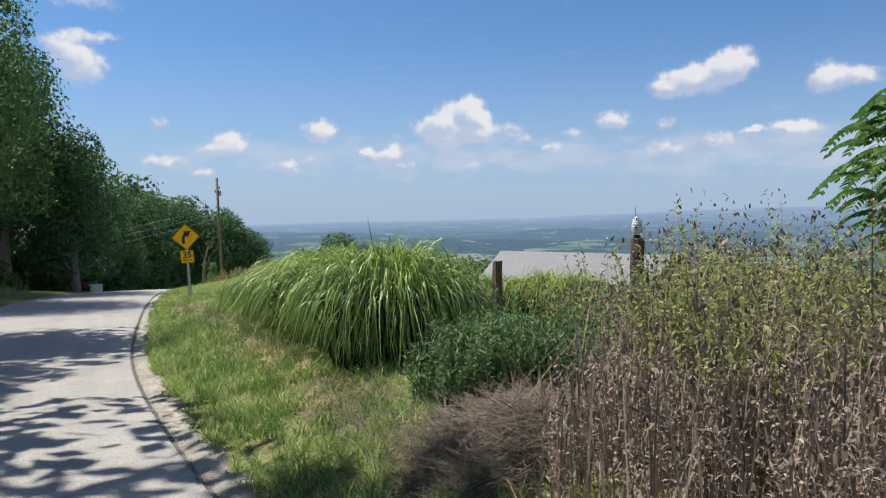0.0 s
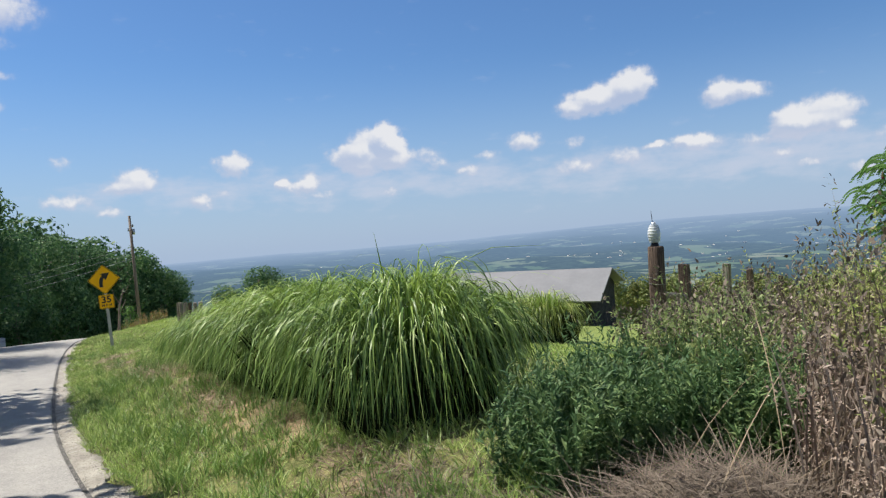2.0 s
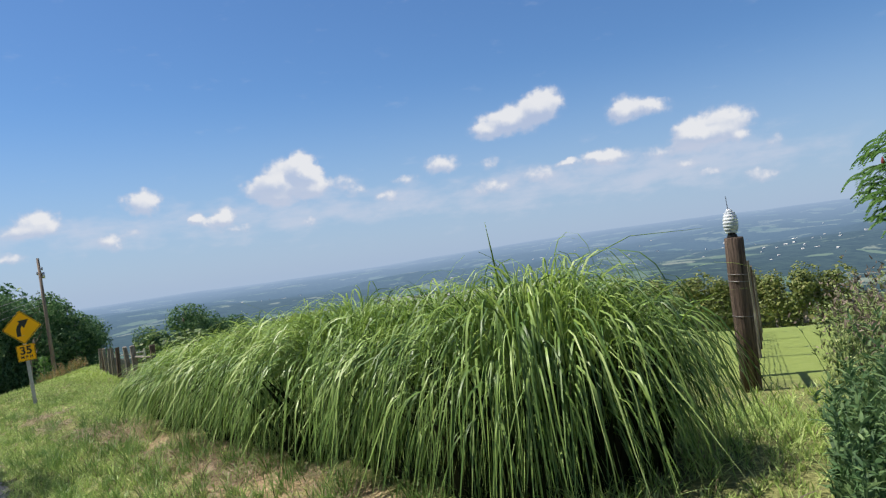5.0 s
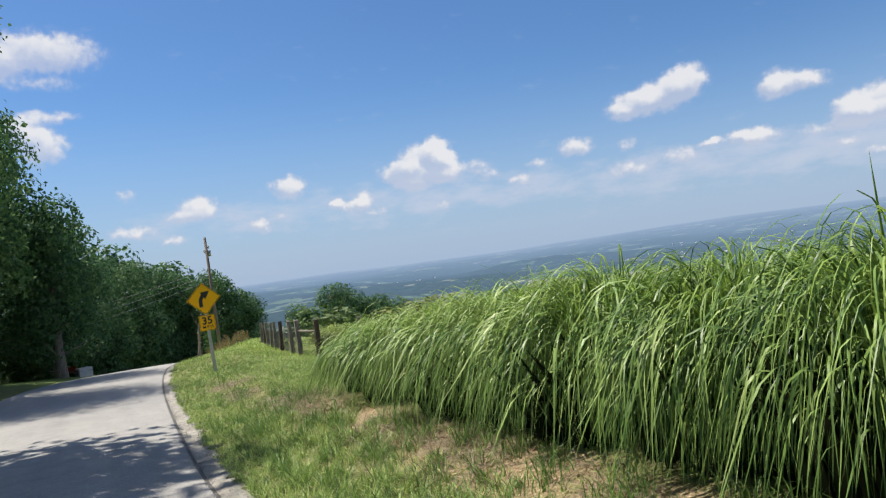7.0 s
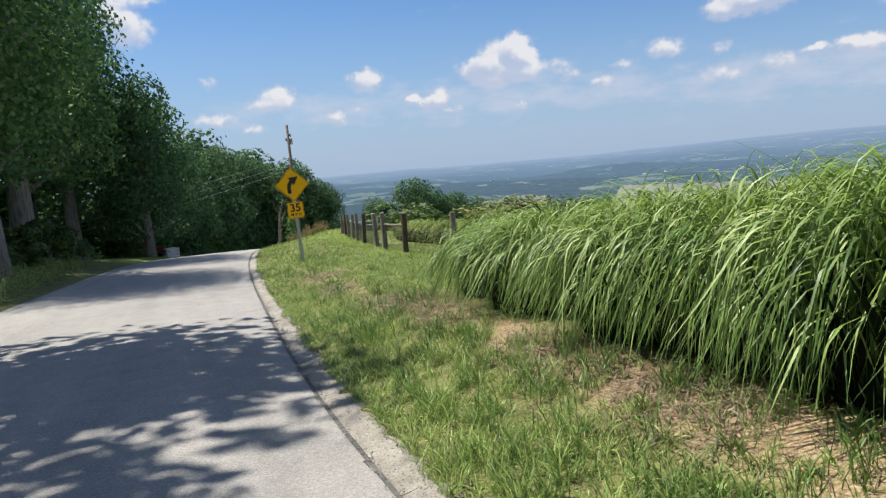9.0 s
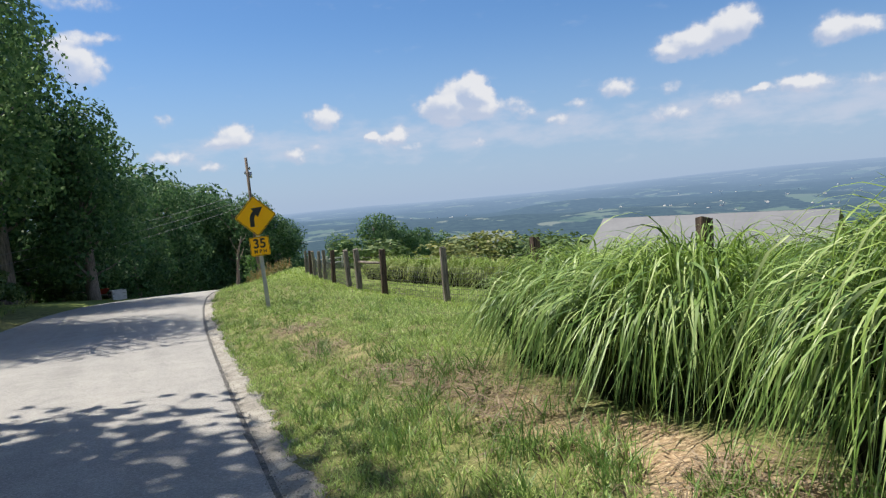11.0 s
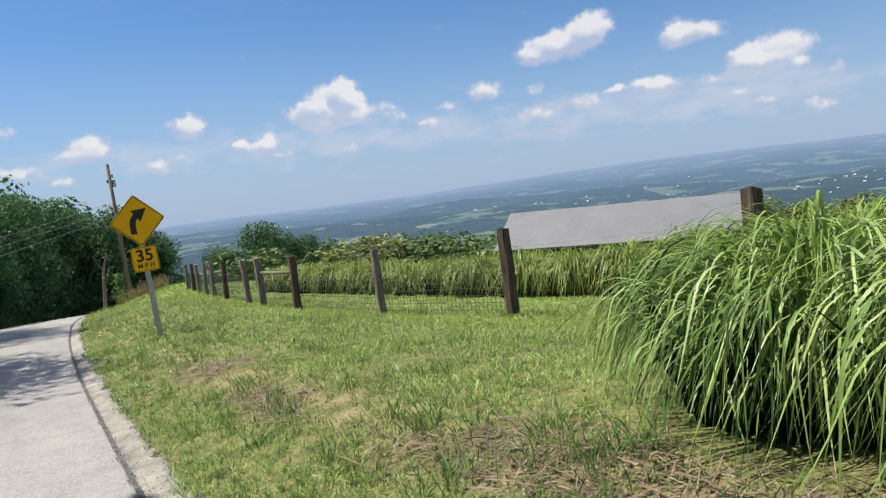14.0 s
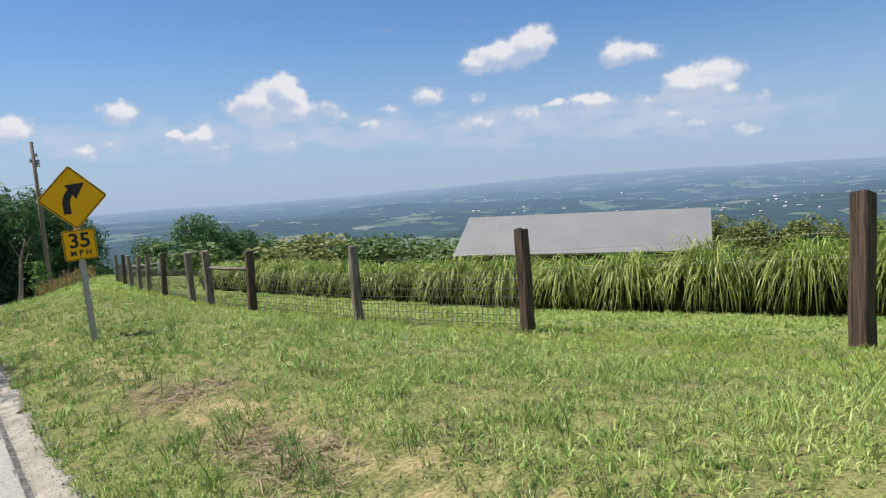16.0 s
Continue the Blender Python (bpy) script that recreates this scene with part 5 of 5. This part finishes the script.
stalks("mixed_weeds", 6, edge, rw.uniform(0.45, 0.90, len(edge)) + 0.28 * smooth(edge[:, 0], 4.2, 6.0) + 0.3 * (rw.random(len(edge)) < 0.06), 30, 0.075, 0.0165, "field_weed", "weed_leaves", "loose olive-green field weeds with thin seed stalks", 0.9, 0.12, 5)


def straw_heap():
    rng = np.random.default_rng(8)
    n = 8200
    rad, ang = np.sqrt(rng.random(n)), rng.random(n) * 6.283
    x, y = 2.18 + 0.68 * rad * np.cos(ang), 3.88 + 0.66 * rad * np.sin(ang)
    low = rng.random(n) < 0.16
    x = np.where(low, rng.normal(1.85, 0.22, n), x)
    y = np.where(low, rng.normal(5.3, 0.5, n), y)
    z = ground_z(x, y) + np.where(low, 0.02, 0.30 * np.clip(1 - rad**2, 0, 1)) * rng.random(n) ** 0.4 + 0.01
    base = np.column_stack([x, y, z])
    L = rng.uniform(0.12, 0.5, n)
    left, right = arching(rng, base, rng.normal(0.9, 1.5, n), L, rng.uniform(0.0025, 0.006, n), rng.normal(1.45, 0.22, n), rng.uniform(-0.1, 0.5, n), 1.0, 4, 0.6)
    ob = new("straw_heap", ribbons_mesh("straw_heap", left, right, ["thatch"]))
    tagged(ob, "flattened heap of dry cut grass stalks", "straw", kind="stuff")
    # Long pale stalks that have fallen across the heap.
    m = 28
    rad, ang = np.sqrt(rng.random(m)), rng.random(m) * 6.283
    bx, by = 2.25 + 0.6 * rad * np.cos(ang), 3.85 + 0.6 * rad * np.sin(ang)
    base = np.column_stack([bx, by, ground_z(bx, by) + rng.uniform(0.05, 0.25, m)])
    left, right = arching(rng, base, rng.random(m) * 6.283, rng.uniform(0.5, 1.1, m), rng.uniform(0.003, 0.006, m), rng.uniform(0.5, 1.2, m), rng.uniform(0.1, 0.9, m), 1.0, 7, 0.5)
    ob = new("fallen_stalks", ribbons_mesh("fallen_stalks", left, right, ["straw"]))
    tagged(ob, "long pale dry stalks fallen across the straw heap", "straw", kind="stuff")


straw_heap()

# ------------------------------------------------------------------ mown grass


def lawn():
    """Rough grass in tufts: blades spread from shared crowns, thinner where the ground is dry."""
    rng = np.random.default_rng(15)
    # x0, x1, y0, y1, tufts a square metre, blades a tuft, shortest, longest, width, points a blade
    area = [(0.3, 2.3, 1, 14, 120, 14, 0.08, 0.22, 0.0062, 4), (0.3, 7.6, 14, 22, 250, 10, 0.05, 0.11, 0.0068, 3), (0.3, 7.8, 22, 31, 70, 11, 0.06, 0.14, 0.0105, 3),
            (0.5, 8.2, 31, 46, 32, 11, 0.07, 0.16, 0.0125, 3), (2.3, 5.5, 4.6, 7.6, 110, 12, 0.08, 0.2, 0.0075, 3), (2.3, 7.4, 7.6, 14, 40, 11, 0.07, 0.17, 0.009, 3), (5.5, 9, 4.6, 7.6, 40, 11, 0.07, 0.17, 0.009, 3), (7.6, 12.4, 12, 28, 70, 9, 0.05, 0.11, 0.012, 3), (7.6, 12.4, 28, 40, 22, 10, 0.06, 0.14, 0.014, 3),
            (-8.5, -5.3, 16, 46, 18, 10, 0.08, 0.2, 0.011, 3), (1, 12, 46, 66, 7, 10, 0.1, 0.22, 0.02, 3)]
    groups = {3: ([], [], []), 4: ([], [], [])}
    for x0, x1, y0, y1, dens, per, h0, h1, w, k in area:
        n = int((x1 - x0) * (y1 - y0) * dens)
        x, y = rng.uniform(x0, x1, n), rng.uniform(y0, y1, n)
        s = x - joint(y)
        clump = np.array([noise.noise((float(a_) * 1.1, float(b_) * 1.1, 0)) + 0.7 * noise.noise((float(a_) * 3.7, float(b_) * 3.7, 3)) for a_, b_ in zip(x, y)])
        dry = np.exp(-(((x - 1.62) / 0.36) ** 2)) * np.where((y > 5.5) & (y < 26), 1, 0)
        foot = smooth(x + 0.3 * clump, 1.62, 1.92) * np.where((y > 7.5) & (y < 16.4) & (x < 3.2), 1, 0)
        keep = (rng.random(n) < np.clip(1.0 - 0.42 * dry + 0.7 * clump, 0.35, 1) * (1 - 0.9 * foot)) & ((s > GUTTER_W - 0.02 - 0.10 * np.clip(clump, -0.5, 0.5)) | (s < -ROAD_W - 0.05))
        x, y, clump, dry = x[keep], y[keep], clump[keep], dry[keep]
        n = len(x)
        size = rng.uniform(h0, h1, n) * (1 + 0.5 * np.clip(clump, -0.5, 0.7)) * (1 - 0.25 * dry)
        which = np.repeat(np.arange(n), per)
        m = len(which)
        bx, by = x[which] + rng.normal(0, 0.018, m), y[which] + rng.normal(0, 0.018, m)
        base = np.column_stack([bx, by, ground_z(bx, by) - 0.01])
        L = size[which] * rng.uniform(0.55, 1.2, m) * np.where(rng.random(m) < 0.02, 1.6, 1)
        l_, r_ = arching(rng, base, rng.random(m) * 6.283, L, w * rng.uniform(0.6, 1.35, m), np.abs(rng.normal(0.42, 0.26, m)), rng.uniform(0.3, 1.4, m), 1.3, k, 0.8)
        groups[k][0].append(l_)
        groups[k][1].append(r_)
        dead = rng.random(m) < 0.06 + 0.22 * dry[which]
        lush = rng.random(m) < 0.7 * smooth(bx + 0.9 * clump[which], 4.2, 6.8) * np.where((by > 15) & (bx < 7.8), 1, 0.3)
        groups[k][2].append(np.where(dead, 1, np.where(lush, 2, 0)))
    for k, label in ((4, "longer rough verge grass, green with dry straw-coloured blades"), (3, "mown roadside grass, green with dry straw-coloured patches")):
        l_, r_, old = (np.concatenate(v) for v in groups[k])
        ob = new("grass", ribbons_mesh("grass", l_, r_, ["lawn_blades", "straw", "lawn_fresh"], old))
        tagged(ob, label, "grass", kind="stuff")


lawn()


def litter():
    """Straw, dead blades and bare crumbs along the foot of the hedge."""
    rng = np.random.default_rng(31)
    n = 24000
    x = rng.normal(1.76, 0.25, n)
    y = rng.uniform(5.5, 26.5, n)
    patch = np.array([noise.noise((float(a_) * 0.9, float(b_) * 0.7, 6)) + 0.5 * noise.noise((float(a_) * 3, float(b_) * 3, 2)) for a_, b_ in zip(x, y)])
    keep = (patch + np.where(y < 16.5, 0.40, -0.30) * np.exp(-(((x - 1.85) / 0.22) ** 2)) > rng.uniform(0.0, 0.5, n)) & (x > joint(y) + 0.6)
    x, y = x[keep], y[keep]
    n = len(x)
    base = np.column_stack([x, y, ground_z(x, y) + rng.uniform(0.005, 0.05, n)])
    l_, r_ = arching(rng, base, rng.random(n) * 6.283, rng.uniform(0.06, 0.24, n), rng.uniform(0.004, 0.011, n), rng.normal(1.45, 0.15, n), rng.uniform(-0.1, 0.4, n), 1.0, 3, 0.6)
    ob = new("straw_litter", ribbons_mesh("straw_litter", l_, r_, ["straw"]))
    tagged(ob, "pale dry straw litter and dead blades along the hedge foot", "straw", kind="stuff")


litter()


def tufts():
    """Longer grass tufts on the verge."""
    rng = np.random.default_rng(32)
    lefts, rights = [], []
    for _ in range(900):
        y = rng.uniform(2.0, 27)
        x = rng.uniform(0.55, 2.0) if rng.random() < 0.6 else rng.uniform(1.0, 7.2)
        if (x > 2.1 and y < 16.8) or (y > 17 and rng.random() < 0.75):
            continue
        if x < joint(y) + 0.5:
            continue
        n = int(rng.integers(14, 46))
        bx, by = x + rng.normal(0, 0.06, n), y + rng.normal(0, 0.06, n)
        base = np.column_stack([bx, by, ground_z(bx, by) - 0.01])
        size = rng.uniform(0.12, 0.30)
        l_, r_ = arching(rng, base, rng.random(n) * 6.283, size * rng.uniform(0.6, 1.2, n), rng.uniform(0.004, 0.008, n), np.abs(rng.normal(0.3, 0.2, n)), rng.uniform(0.3, 1.5, n), 1.3, 5, 0.6)
        lefts.append(l_)
        rights.append(r_)
    ob = new("grass_tufts", ribbons_mesh("grass_tufts", np.concatenate(lefts), np.concatenate(rights), ["tuft_blades"]))
    tagged(ob, "longer bright green grass tufts in the verge", "grass", kind="stuff")


tufts()


def grit():
    """Loose stones and crumbs along the gutter and the ragged road edge."""
    rng = np.random.default_rng(61)
    n = 9000
    y = rng.uniform(2, 30, n)
    where = rng.random(n)
    off = np.where(where < 0.4, rng.normal(0.03, 0.035, n), np.where(where < 0.85, rng.normal(GUTTER_W + 0.02, 0.07, n), rng.normal(0.16, 0.08, n)))
    x = joint(y) + off
    z = road_z(joint(y), y) + np.clip(off - 0.1, -0.1, 0.1) * 0.05 + 0.004
    r = 0.003 + 0.010 * rng.random(n) ** 3
    c = np.column_stack([x, y, z])
    tip = np.array([[1, 0, 0], [-0.5, 0.87, 0], [-0.5, -0.87, 0], [0, 0, 0.8]])
    turn = rng.random(n) * 6.283
    ca, sa = np.cos(turn)[:, None], np.sin(turn)[:, None]
    jig = tip[None] * rng.uniform(0.6, 1.3, (n, 4, 1)) * r[:, None, None]
    pts = np.stack([jig[..., 0] * ca - jig[..., 1] * sa, jig[..., 0] * sa + jig[..., 1] * ca, jig[..., 2]], -1) + c[:, None]
    me = bpy.data.meshes.new("road_grit")
    faces = (np.array([[0, 1, 3], [1, 2, 3], [2, 0, 3]])[None] + 4 * np.arange(n)[:, None, None]).reshape(-1, 3)
    me.from_pydata(pts.reshape(-1, 3).tolist(), [], faces.tolist())
    me.materials.append(MATS["road_grit"])
    tagged(new("road_grit", me), "loose grey grit and stone crumbs along the gutter", "gravel", kind="stuff")


grit()

# ------------------------------------------------------------------ sumacs beside the field


def pinnate(rng, base, az, length, drop):
    """Leaflet quads along one drooping compound leaf."""
    n = 13
    out = []
    for i in range(n):
        t = (i + 1) / n
        r = length * t
        c = np.array([math.cos(az), math.sin(az), 0]) * r + np.array([0, 0, 0.28 * length * math.sin(t * 2.0) - drop * length * t * t])
        for sgn in (-1, 1):
            side = np.array([-math.sin(az) * sgn, math.cos(az) * sgn, 0]) * 0.8 + np.array([math.cos(az), math.sin(az), 0]) * 0.5 + np.array([0, 0, -0.55])
            side = side / np.linalg.norm(side)
            ll = 0.155 * (1 - 0.45 * abs(t - 0.45)) * rng.uniform(0.85, 1.15)
            along = np.array([math.cos(az), math.sin(az), 0.1]) * ll * 0.2
            p = base + c
            out.append([p, p + side * ll * 0.45 + along, p + side * ll, p + side * ll * 0.45 - along])
    return out


def sumac(x, y, top, spread, leaves, seed, cones, label):
    rng = np.random.default_rng(seed)
    z0 = float(ground_z(x, y))
    h = top - z0
    root = empty("sumac", pose(x, y, z0, 0, 0, 0), label, "small tree", "sumacs by the field")
    bm = bmesh.new()
    tips = []
    for i in range(7):
        a_ = 6.283 * i / 7 + rng.uniform(-0.4, 0.4)
        r = spread * rng.uniform(0.35, 0.7)
        tip = Vector((r * math.cos(a_), r * math.sin(a_), h * rng.uniform(0.6, 0.92)))
        tube(bm, [(0, 0, -0.1), (tip.x * 0.25, tip.y * 0.25, tip.z * 0.45), tip], [0.05, 0.032, 0.012], 7)
        tips.append(tip)
    part("stems", bm, "bark", root, smooth=True)
    quads = []
    for k in range(leaves):
        d = rng.normal(0, 1, 3)
        d = d / np.linalg.norm(d) * (0.45 + 0.55 * rng.random() ** 0.5)
        base = np.array([d[0] * spread * 0.8, d[1] * spread * 0.8, h * 0.62 + d[2] * h * 0.3])
        quads += pinnate(rng, base, math.atan2(d[1], d[0]) + rng.normal(0, 0.6), rng.uniform(0.3, 0.55), rng.uniform(0.3, 0.9))
    quads_object("leaves", np.array(quads), "sumac_leaves", root)
    for k in range(cones):
        tip = tips[k % len(tips)] * 1.04 + Vector((0, 0, 0.12))
        bm = bmesh.new()
        tube(bm, [tip, tip + Vector((0.01, 0, 0.09)), tip + Vector((0.02, 0.01, 0.2))], [0.02, 0.045, 0.008], 7)
        part("seed_cone", bm, "sumac_red", root, "dark red seed cone", True)


sumac(7.7, 3.9, 4.15, 1.6, 300, 41, 0, "young green sumac with drooping pinnate leaves among weeds")
sumac(17.3, 8.85, 4.6, 2.6, 620, 42, 6, "broad green sumac with dark red seed cones in the field")
sumac(20.6, 5.6, 6.4, 2.8, 560, 43, 3, "broad green sumac with dark red seed cones in the field")

# ------------------------------------------------------------------ by the far bend


def rail_section():
    root = empty("rail_fence", pose(12.2, 66.0, float(ground_z(12.2, 66.0)), 0, 0, 8), "short pale split-rail fence section on the grass", "fence")
    for x in (0.0, 1.05, 2.4):
        bm = bmesh.new()
        box(bm, x, 0, 0.42, 0.14, 0.14, 0.95, bevel=0.015)
        part("post", bm, "painted_grey", root)
    for z in (0.35, 0.68):
        bm = bmesh.new()
        tube(bm, [(-0.1, 0.0, z), (1.2, 0.01, z - 0.02), (2.5, 0, z)], [0.05, 0.055, 0.05], 7)
        part("rail", bm, "painted_grey", root, smooth=True)


rail_section()
bank = scatter(520, 3.4, 9.5, 55, 68, lambda x, y: (x > joint(y) + 0.7) & (x < joint(y) + 3.6))
stalks("bank_weeds", 9, bank, rw.uniform(0.5, 1.0, len(bank)), 26, 0.16, 0.03, "bank_mix", "straw", "tall dry reddish grass and lilies on the road bank", 0.8, 0.3, 5)


def sapling():
    x, y = 7.1, 66.0
    root = empty("sapling", pose(x, y, float(ground_z(x, y)) - 0.03, 0, 2, 0), "thin young tree with bright green leaves beside the pole", "small tree")
    bm = bmesh.new()
    tube(bm, [(0, 0, 0), (0.05, 0, 1.2), (0.02, 0, 2.6)], [0.05, 0.04, 0.012], 7)
    part("trunk", bm, "bark", root, smooth=True)
    rng = np.random.default_rng(3)
    n = 260
    pos = np.column_stack([rng.normal(0, 0.32, n), rng.normal(0, 0.32, n), rng.uniform(1.1, 2.9, n)])
    u, v = rng.normal(0, 1, (n, 3)), rng.normal(0, 1, (n, 3))
    u /= np.linalg.norm(u, axis=1)[:, None]
    v = np.cross(u, v)
    v /= np.linalg.norm(v, axis=1)[:, None]
    quads_object("crown", np.stack([pos - u * 0.11, pos - v * 0.07, pos + u * 0.11, pos + v * 0.07], 1), "sumac_leaves", root)


sapling()


def dead_trunk():
    x, y = 6.6, 72.0
    root = empty("dead_tree", pose(x, y, float(ground_z(x, y)) - 0.1, 0, 6, 0), "bare grey dead tree trunk beside the pole", "tree")
    bm = bmesh.new()
    tube(bm, [(0, 0, 0), (0.1, 0, 2), (0.05, 0.1, 4), (0.3, 0, 5.6)], [0.17, 0.14, 0.1, 0.03], 8)
    for a_, z in ((0.5, 3.4), (-0.7, 4.2), (0.8, 4.8)):
        tube(bm, [(0.06, 0, z), (0.06 + a_ * 0.6, 0.1, z + 0.6), (0.06 + a_, 0, z + 1.3)], [0.05, 0.035, 0.01], 6)
    part("trunk", bm, "pole_wood", root, smooth=True)


dead_trunk()

# ------------------------------------------------------------------ yard strip across the road
for x, y, s in [(-7.3, 40.0, 0.42), (-6.8, 43.0, 0.5), (-6.3, 46.0, 0.4), (-8.2, 37.0, 0.5), (-7.8, 46.0, 0.45)]:
    tree("bush", SHRUBS[0], x, y, s, rt.uniform(0, 360), "rough green bush and tall weeds at the road edge", "bush", "bushes at the road edge", wide=1.3)
tree("garden_bush", SHRUBS[1], -4.5, 58.0, 0.42, 40, "small rounded yellow-green garden bush on the lawn", "bush", wide=1.1)


def wheelbarrow():
    x, y = -2.9, 56.0
    root = empty("wheelbarrow", pose(x, y, float(ground_z(x, y)), 0, 0, 15), "rusty red wheelbarrow tipped on the grass strip", "wheelbarrow")
    bm = bmesh.new()
    f = [bm.verts.new(v) for v in ((-0.45, -0.3, 0.62), (0.45, -0.34, 0.62), (0.45, 0.34, 0.62), (-0.45, 0.3, 0.62))]
    g = [bm.verts.new(v) for v in ((-0.25, -0.2, 0.35), (0.25, -0.2, 0.35), (0.25, 0.2, 0.35), (-0.25, 0.2, 0.35))]
    for i in range(4):
        bm.faces.new((f[i], f[(i + 1) % 4], g[(i + 1) % 4], g[i]))
    bm.faces.new(g)
    bmesh.ops.solidify(bm, geom=bm.faces[:], thickness=0.02)
    part("tray", bm, "rust_red", root)
    for sy in (-0.24, 0.24):
        bm = bmesh.new()
        tube(bm, [(0.55, sy * 0.3, 0.2), (-0.2, sy, 0.36), (-1.0, sy * 1.15, 0.6)], [0.022] * 3, 6)
        part("handle", bm, "weathered_wood", root)
        bm = bmesh.new()
        tube(bm, [(-0.3, sy, 0.36), (-0.35, sy, 0.0)], [0.02] * 2, 6)
        part("leg", bm, "rust_red", root)
    bm = bmesh.new()
    bmesh.ops.create_cone(bm, cap_ends=True, segments=16, radius1=0.2, radius2=0.2, depth=0.09, matrix=Matrix.Translation((0.58, 0, 0.2)) @ Matrix.Rotation(radians(90), 4, "X"))
    part("wheel", bm, "sign_black", root)
    crate = empty("crate", pose(-2.0, 56.3, float(ground_z(-2.0, 56.3)), 0, 0, 20), "small white wooden crate on the grass strip", "crate")
    for z in (0.12, 0.32, 0.52):
        bm = bmesh.new()
        box(bm, 0, -0.3, z, 0.8, 0.03, 0.17, bevel=0.006)
        box(bm, 0, 0.3, z, 0.8, 0.03, 0.17, bevel=0.006)
        part("slat", bm, "painted_white", crate)
    for sx in (-0.39, 0.39):
        bm = bmesh.new()
        box(bm, sx, 0, 0.32, 0.03, 0.57, 0.58, bevel=0.006)
        part("end_board", bm, "painted_white", crate)


wheelbarrow()

# ------------------------------------------------------------------ farmhouses in the valley


def farmhouse():
    root = empty("farmhouse", pose(0, 0, -500), "white farmhouse with haze-tinted walls and a grey roof far down in the valley", "house", "houses in the valley")
    bm = bmesh.new()
    prof = [(-4, -1), (-4, 4), (0, 6.4), (4, 4), (4, -1)]
    a_ = [bm.verts.new((-6, py, pz)) for py, pz in prof]
    b_ = [bm.verts.new((6, py, pz)) for py, pz in prof]
    bm.faces.new(a_)
    bm.faces.new(b_[::-1])
    for i in range(5):
        bm.faces.new((a_[i], a_[(i + 1) % 5], b_[(i + 1) % 5], b_[i]))
    bmesh.ops.recalc_face_normals(bm, faces=bm.faces)
    part("wall", bm, "hazed_wall", root)
    for sgn in (-1, 1):
        bm = bmesh.new()
        n = Vector((0, sgn * 2.4, 4)).normalized()
        vs = [Vector((-6.4, 0, 6.4)), Vector((6.4, 0, 6.4)), Vector((6.4, sgn * 4.5, 3.7)), Vector((-6.4, sgn * 4.5, 3.7))]
        lo, hi = [bm.verts.new(v + n * 0.05) for v in vs], [bm.verts.new(v + n * 0.3) for v in vs]
        bm.faces.new(lo)
        bm.faces.new(hi[::-1])
        for i in range(4):
            bm.faces.new((lo[i], lo[(i + 1) % 4], hi[(i + 1) % 4], hi[i]))
        bmesh.ops.recalc_face_normals(bm, faces=bm.faces)
        part("roof", bm, "painted_grey", root)
    return root


first = farmhouse()
valley = bpy.data.objects["backdrop"]
rh = random.Random(12)
spots = []
# Villages: heading, distance, how many, spread.
for h, d, n, w in [(63, 1500, 10, 90), (52, 1950, 12, 130), (43, 1900, 9, 60), (70, 1600, 10, 150), (57, 2300, 12, 190), (39, 1150, 6, 30), (24, 2300, 6, 90), (66, 2600, 12, 260), (48, 2700, 8, 200), (36, 2000, 4, 60)]:
    for _ in range(n):
        spots.append((math.sin(radians(h)) * d + rh.gauss(0, w), math.cos(radians(h)) * d + rh.gauss(0, w)))
bpy.context.view_layer.update()
used = False
for x, y in spots:
    hit, loc, _, _ = valley.ray_cast(Vector((x, y, 300)), Vector((0, 0, -1)))
    if not hit:
        continue
    m = pose(x, y, loc.z, 0, 0, rh.uniform(0, 180))
    if not used:
        first.matrix_world, used = m, True
    else:
        copy_thing(first, m).scale = (rh.uniform(0.3, 0.8), rh.uniform(0.3, 0.6), rh.uniform(0.3, 0.5))
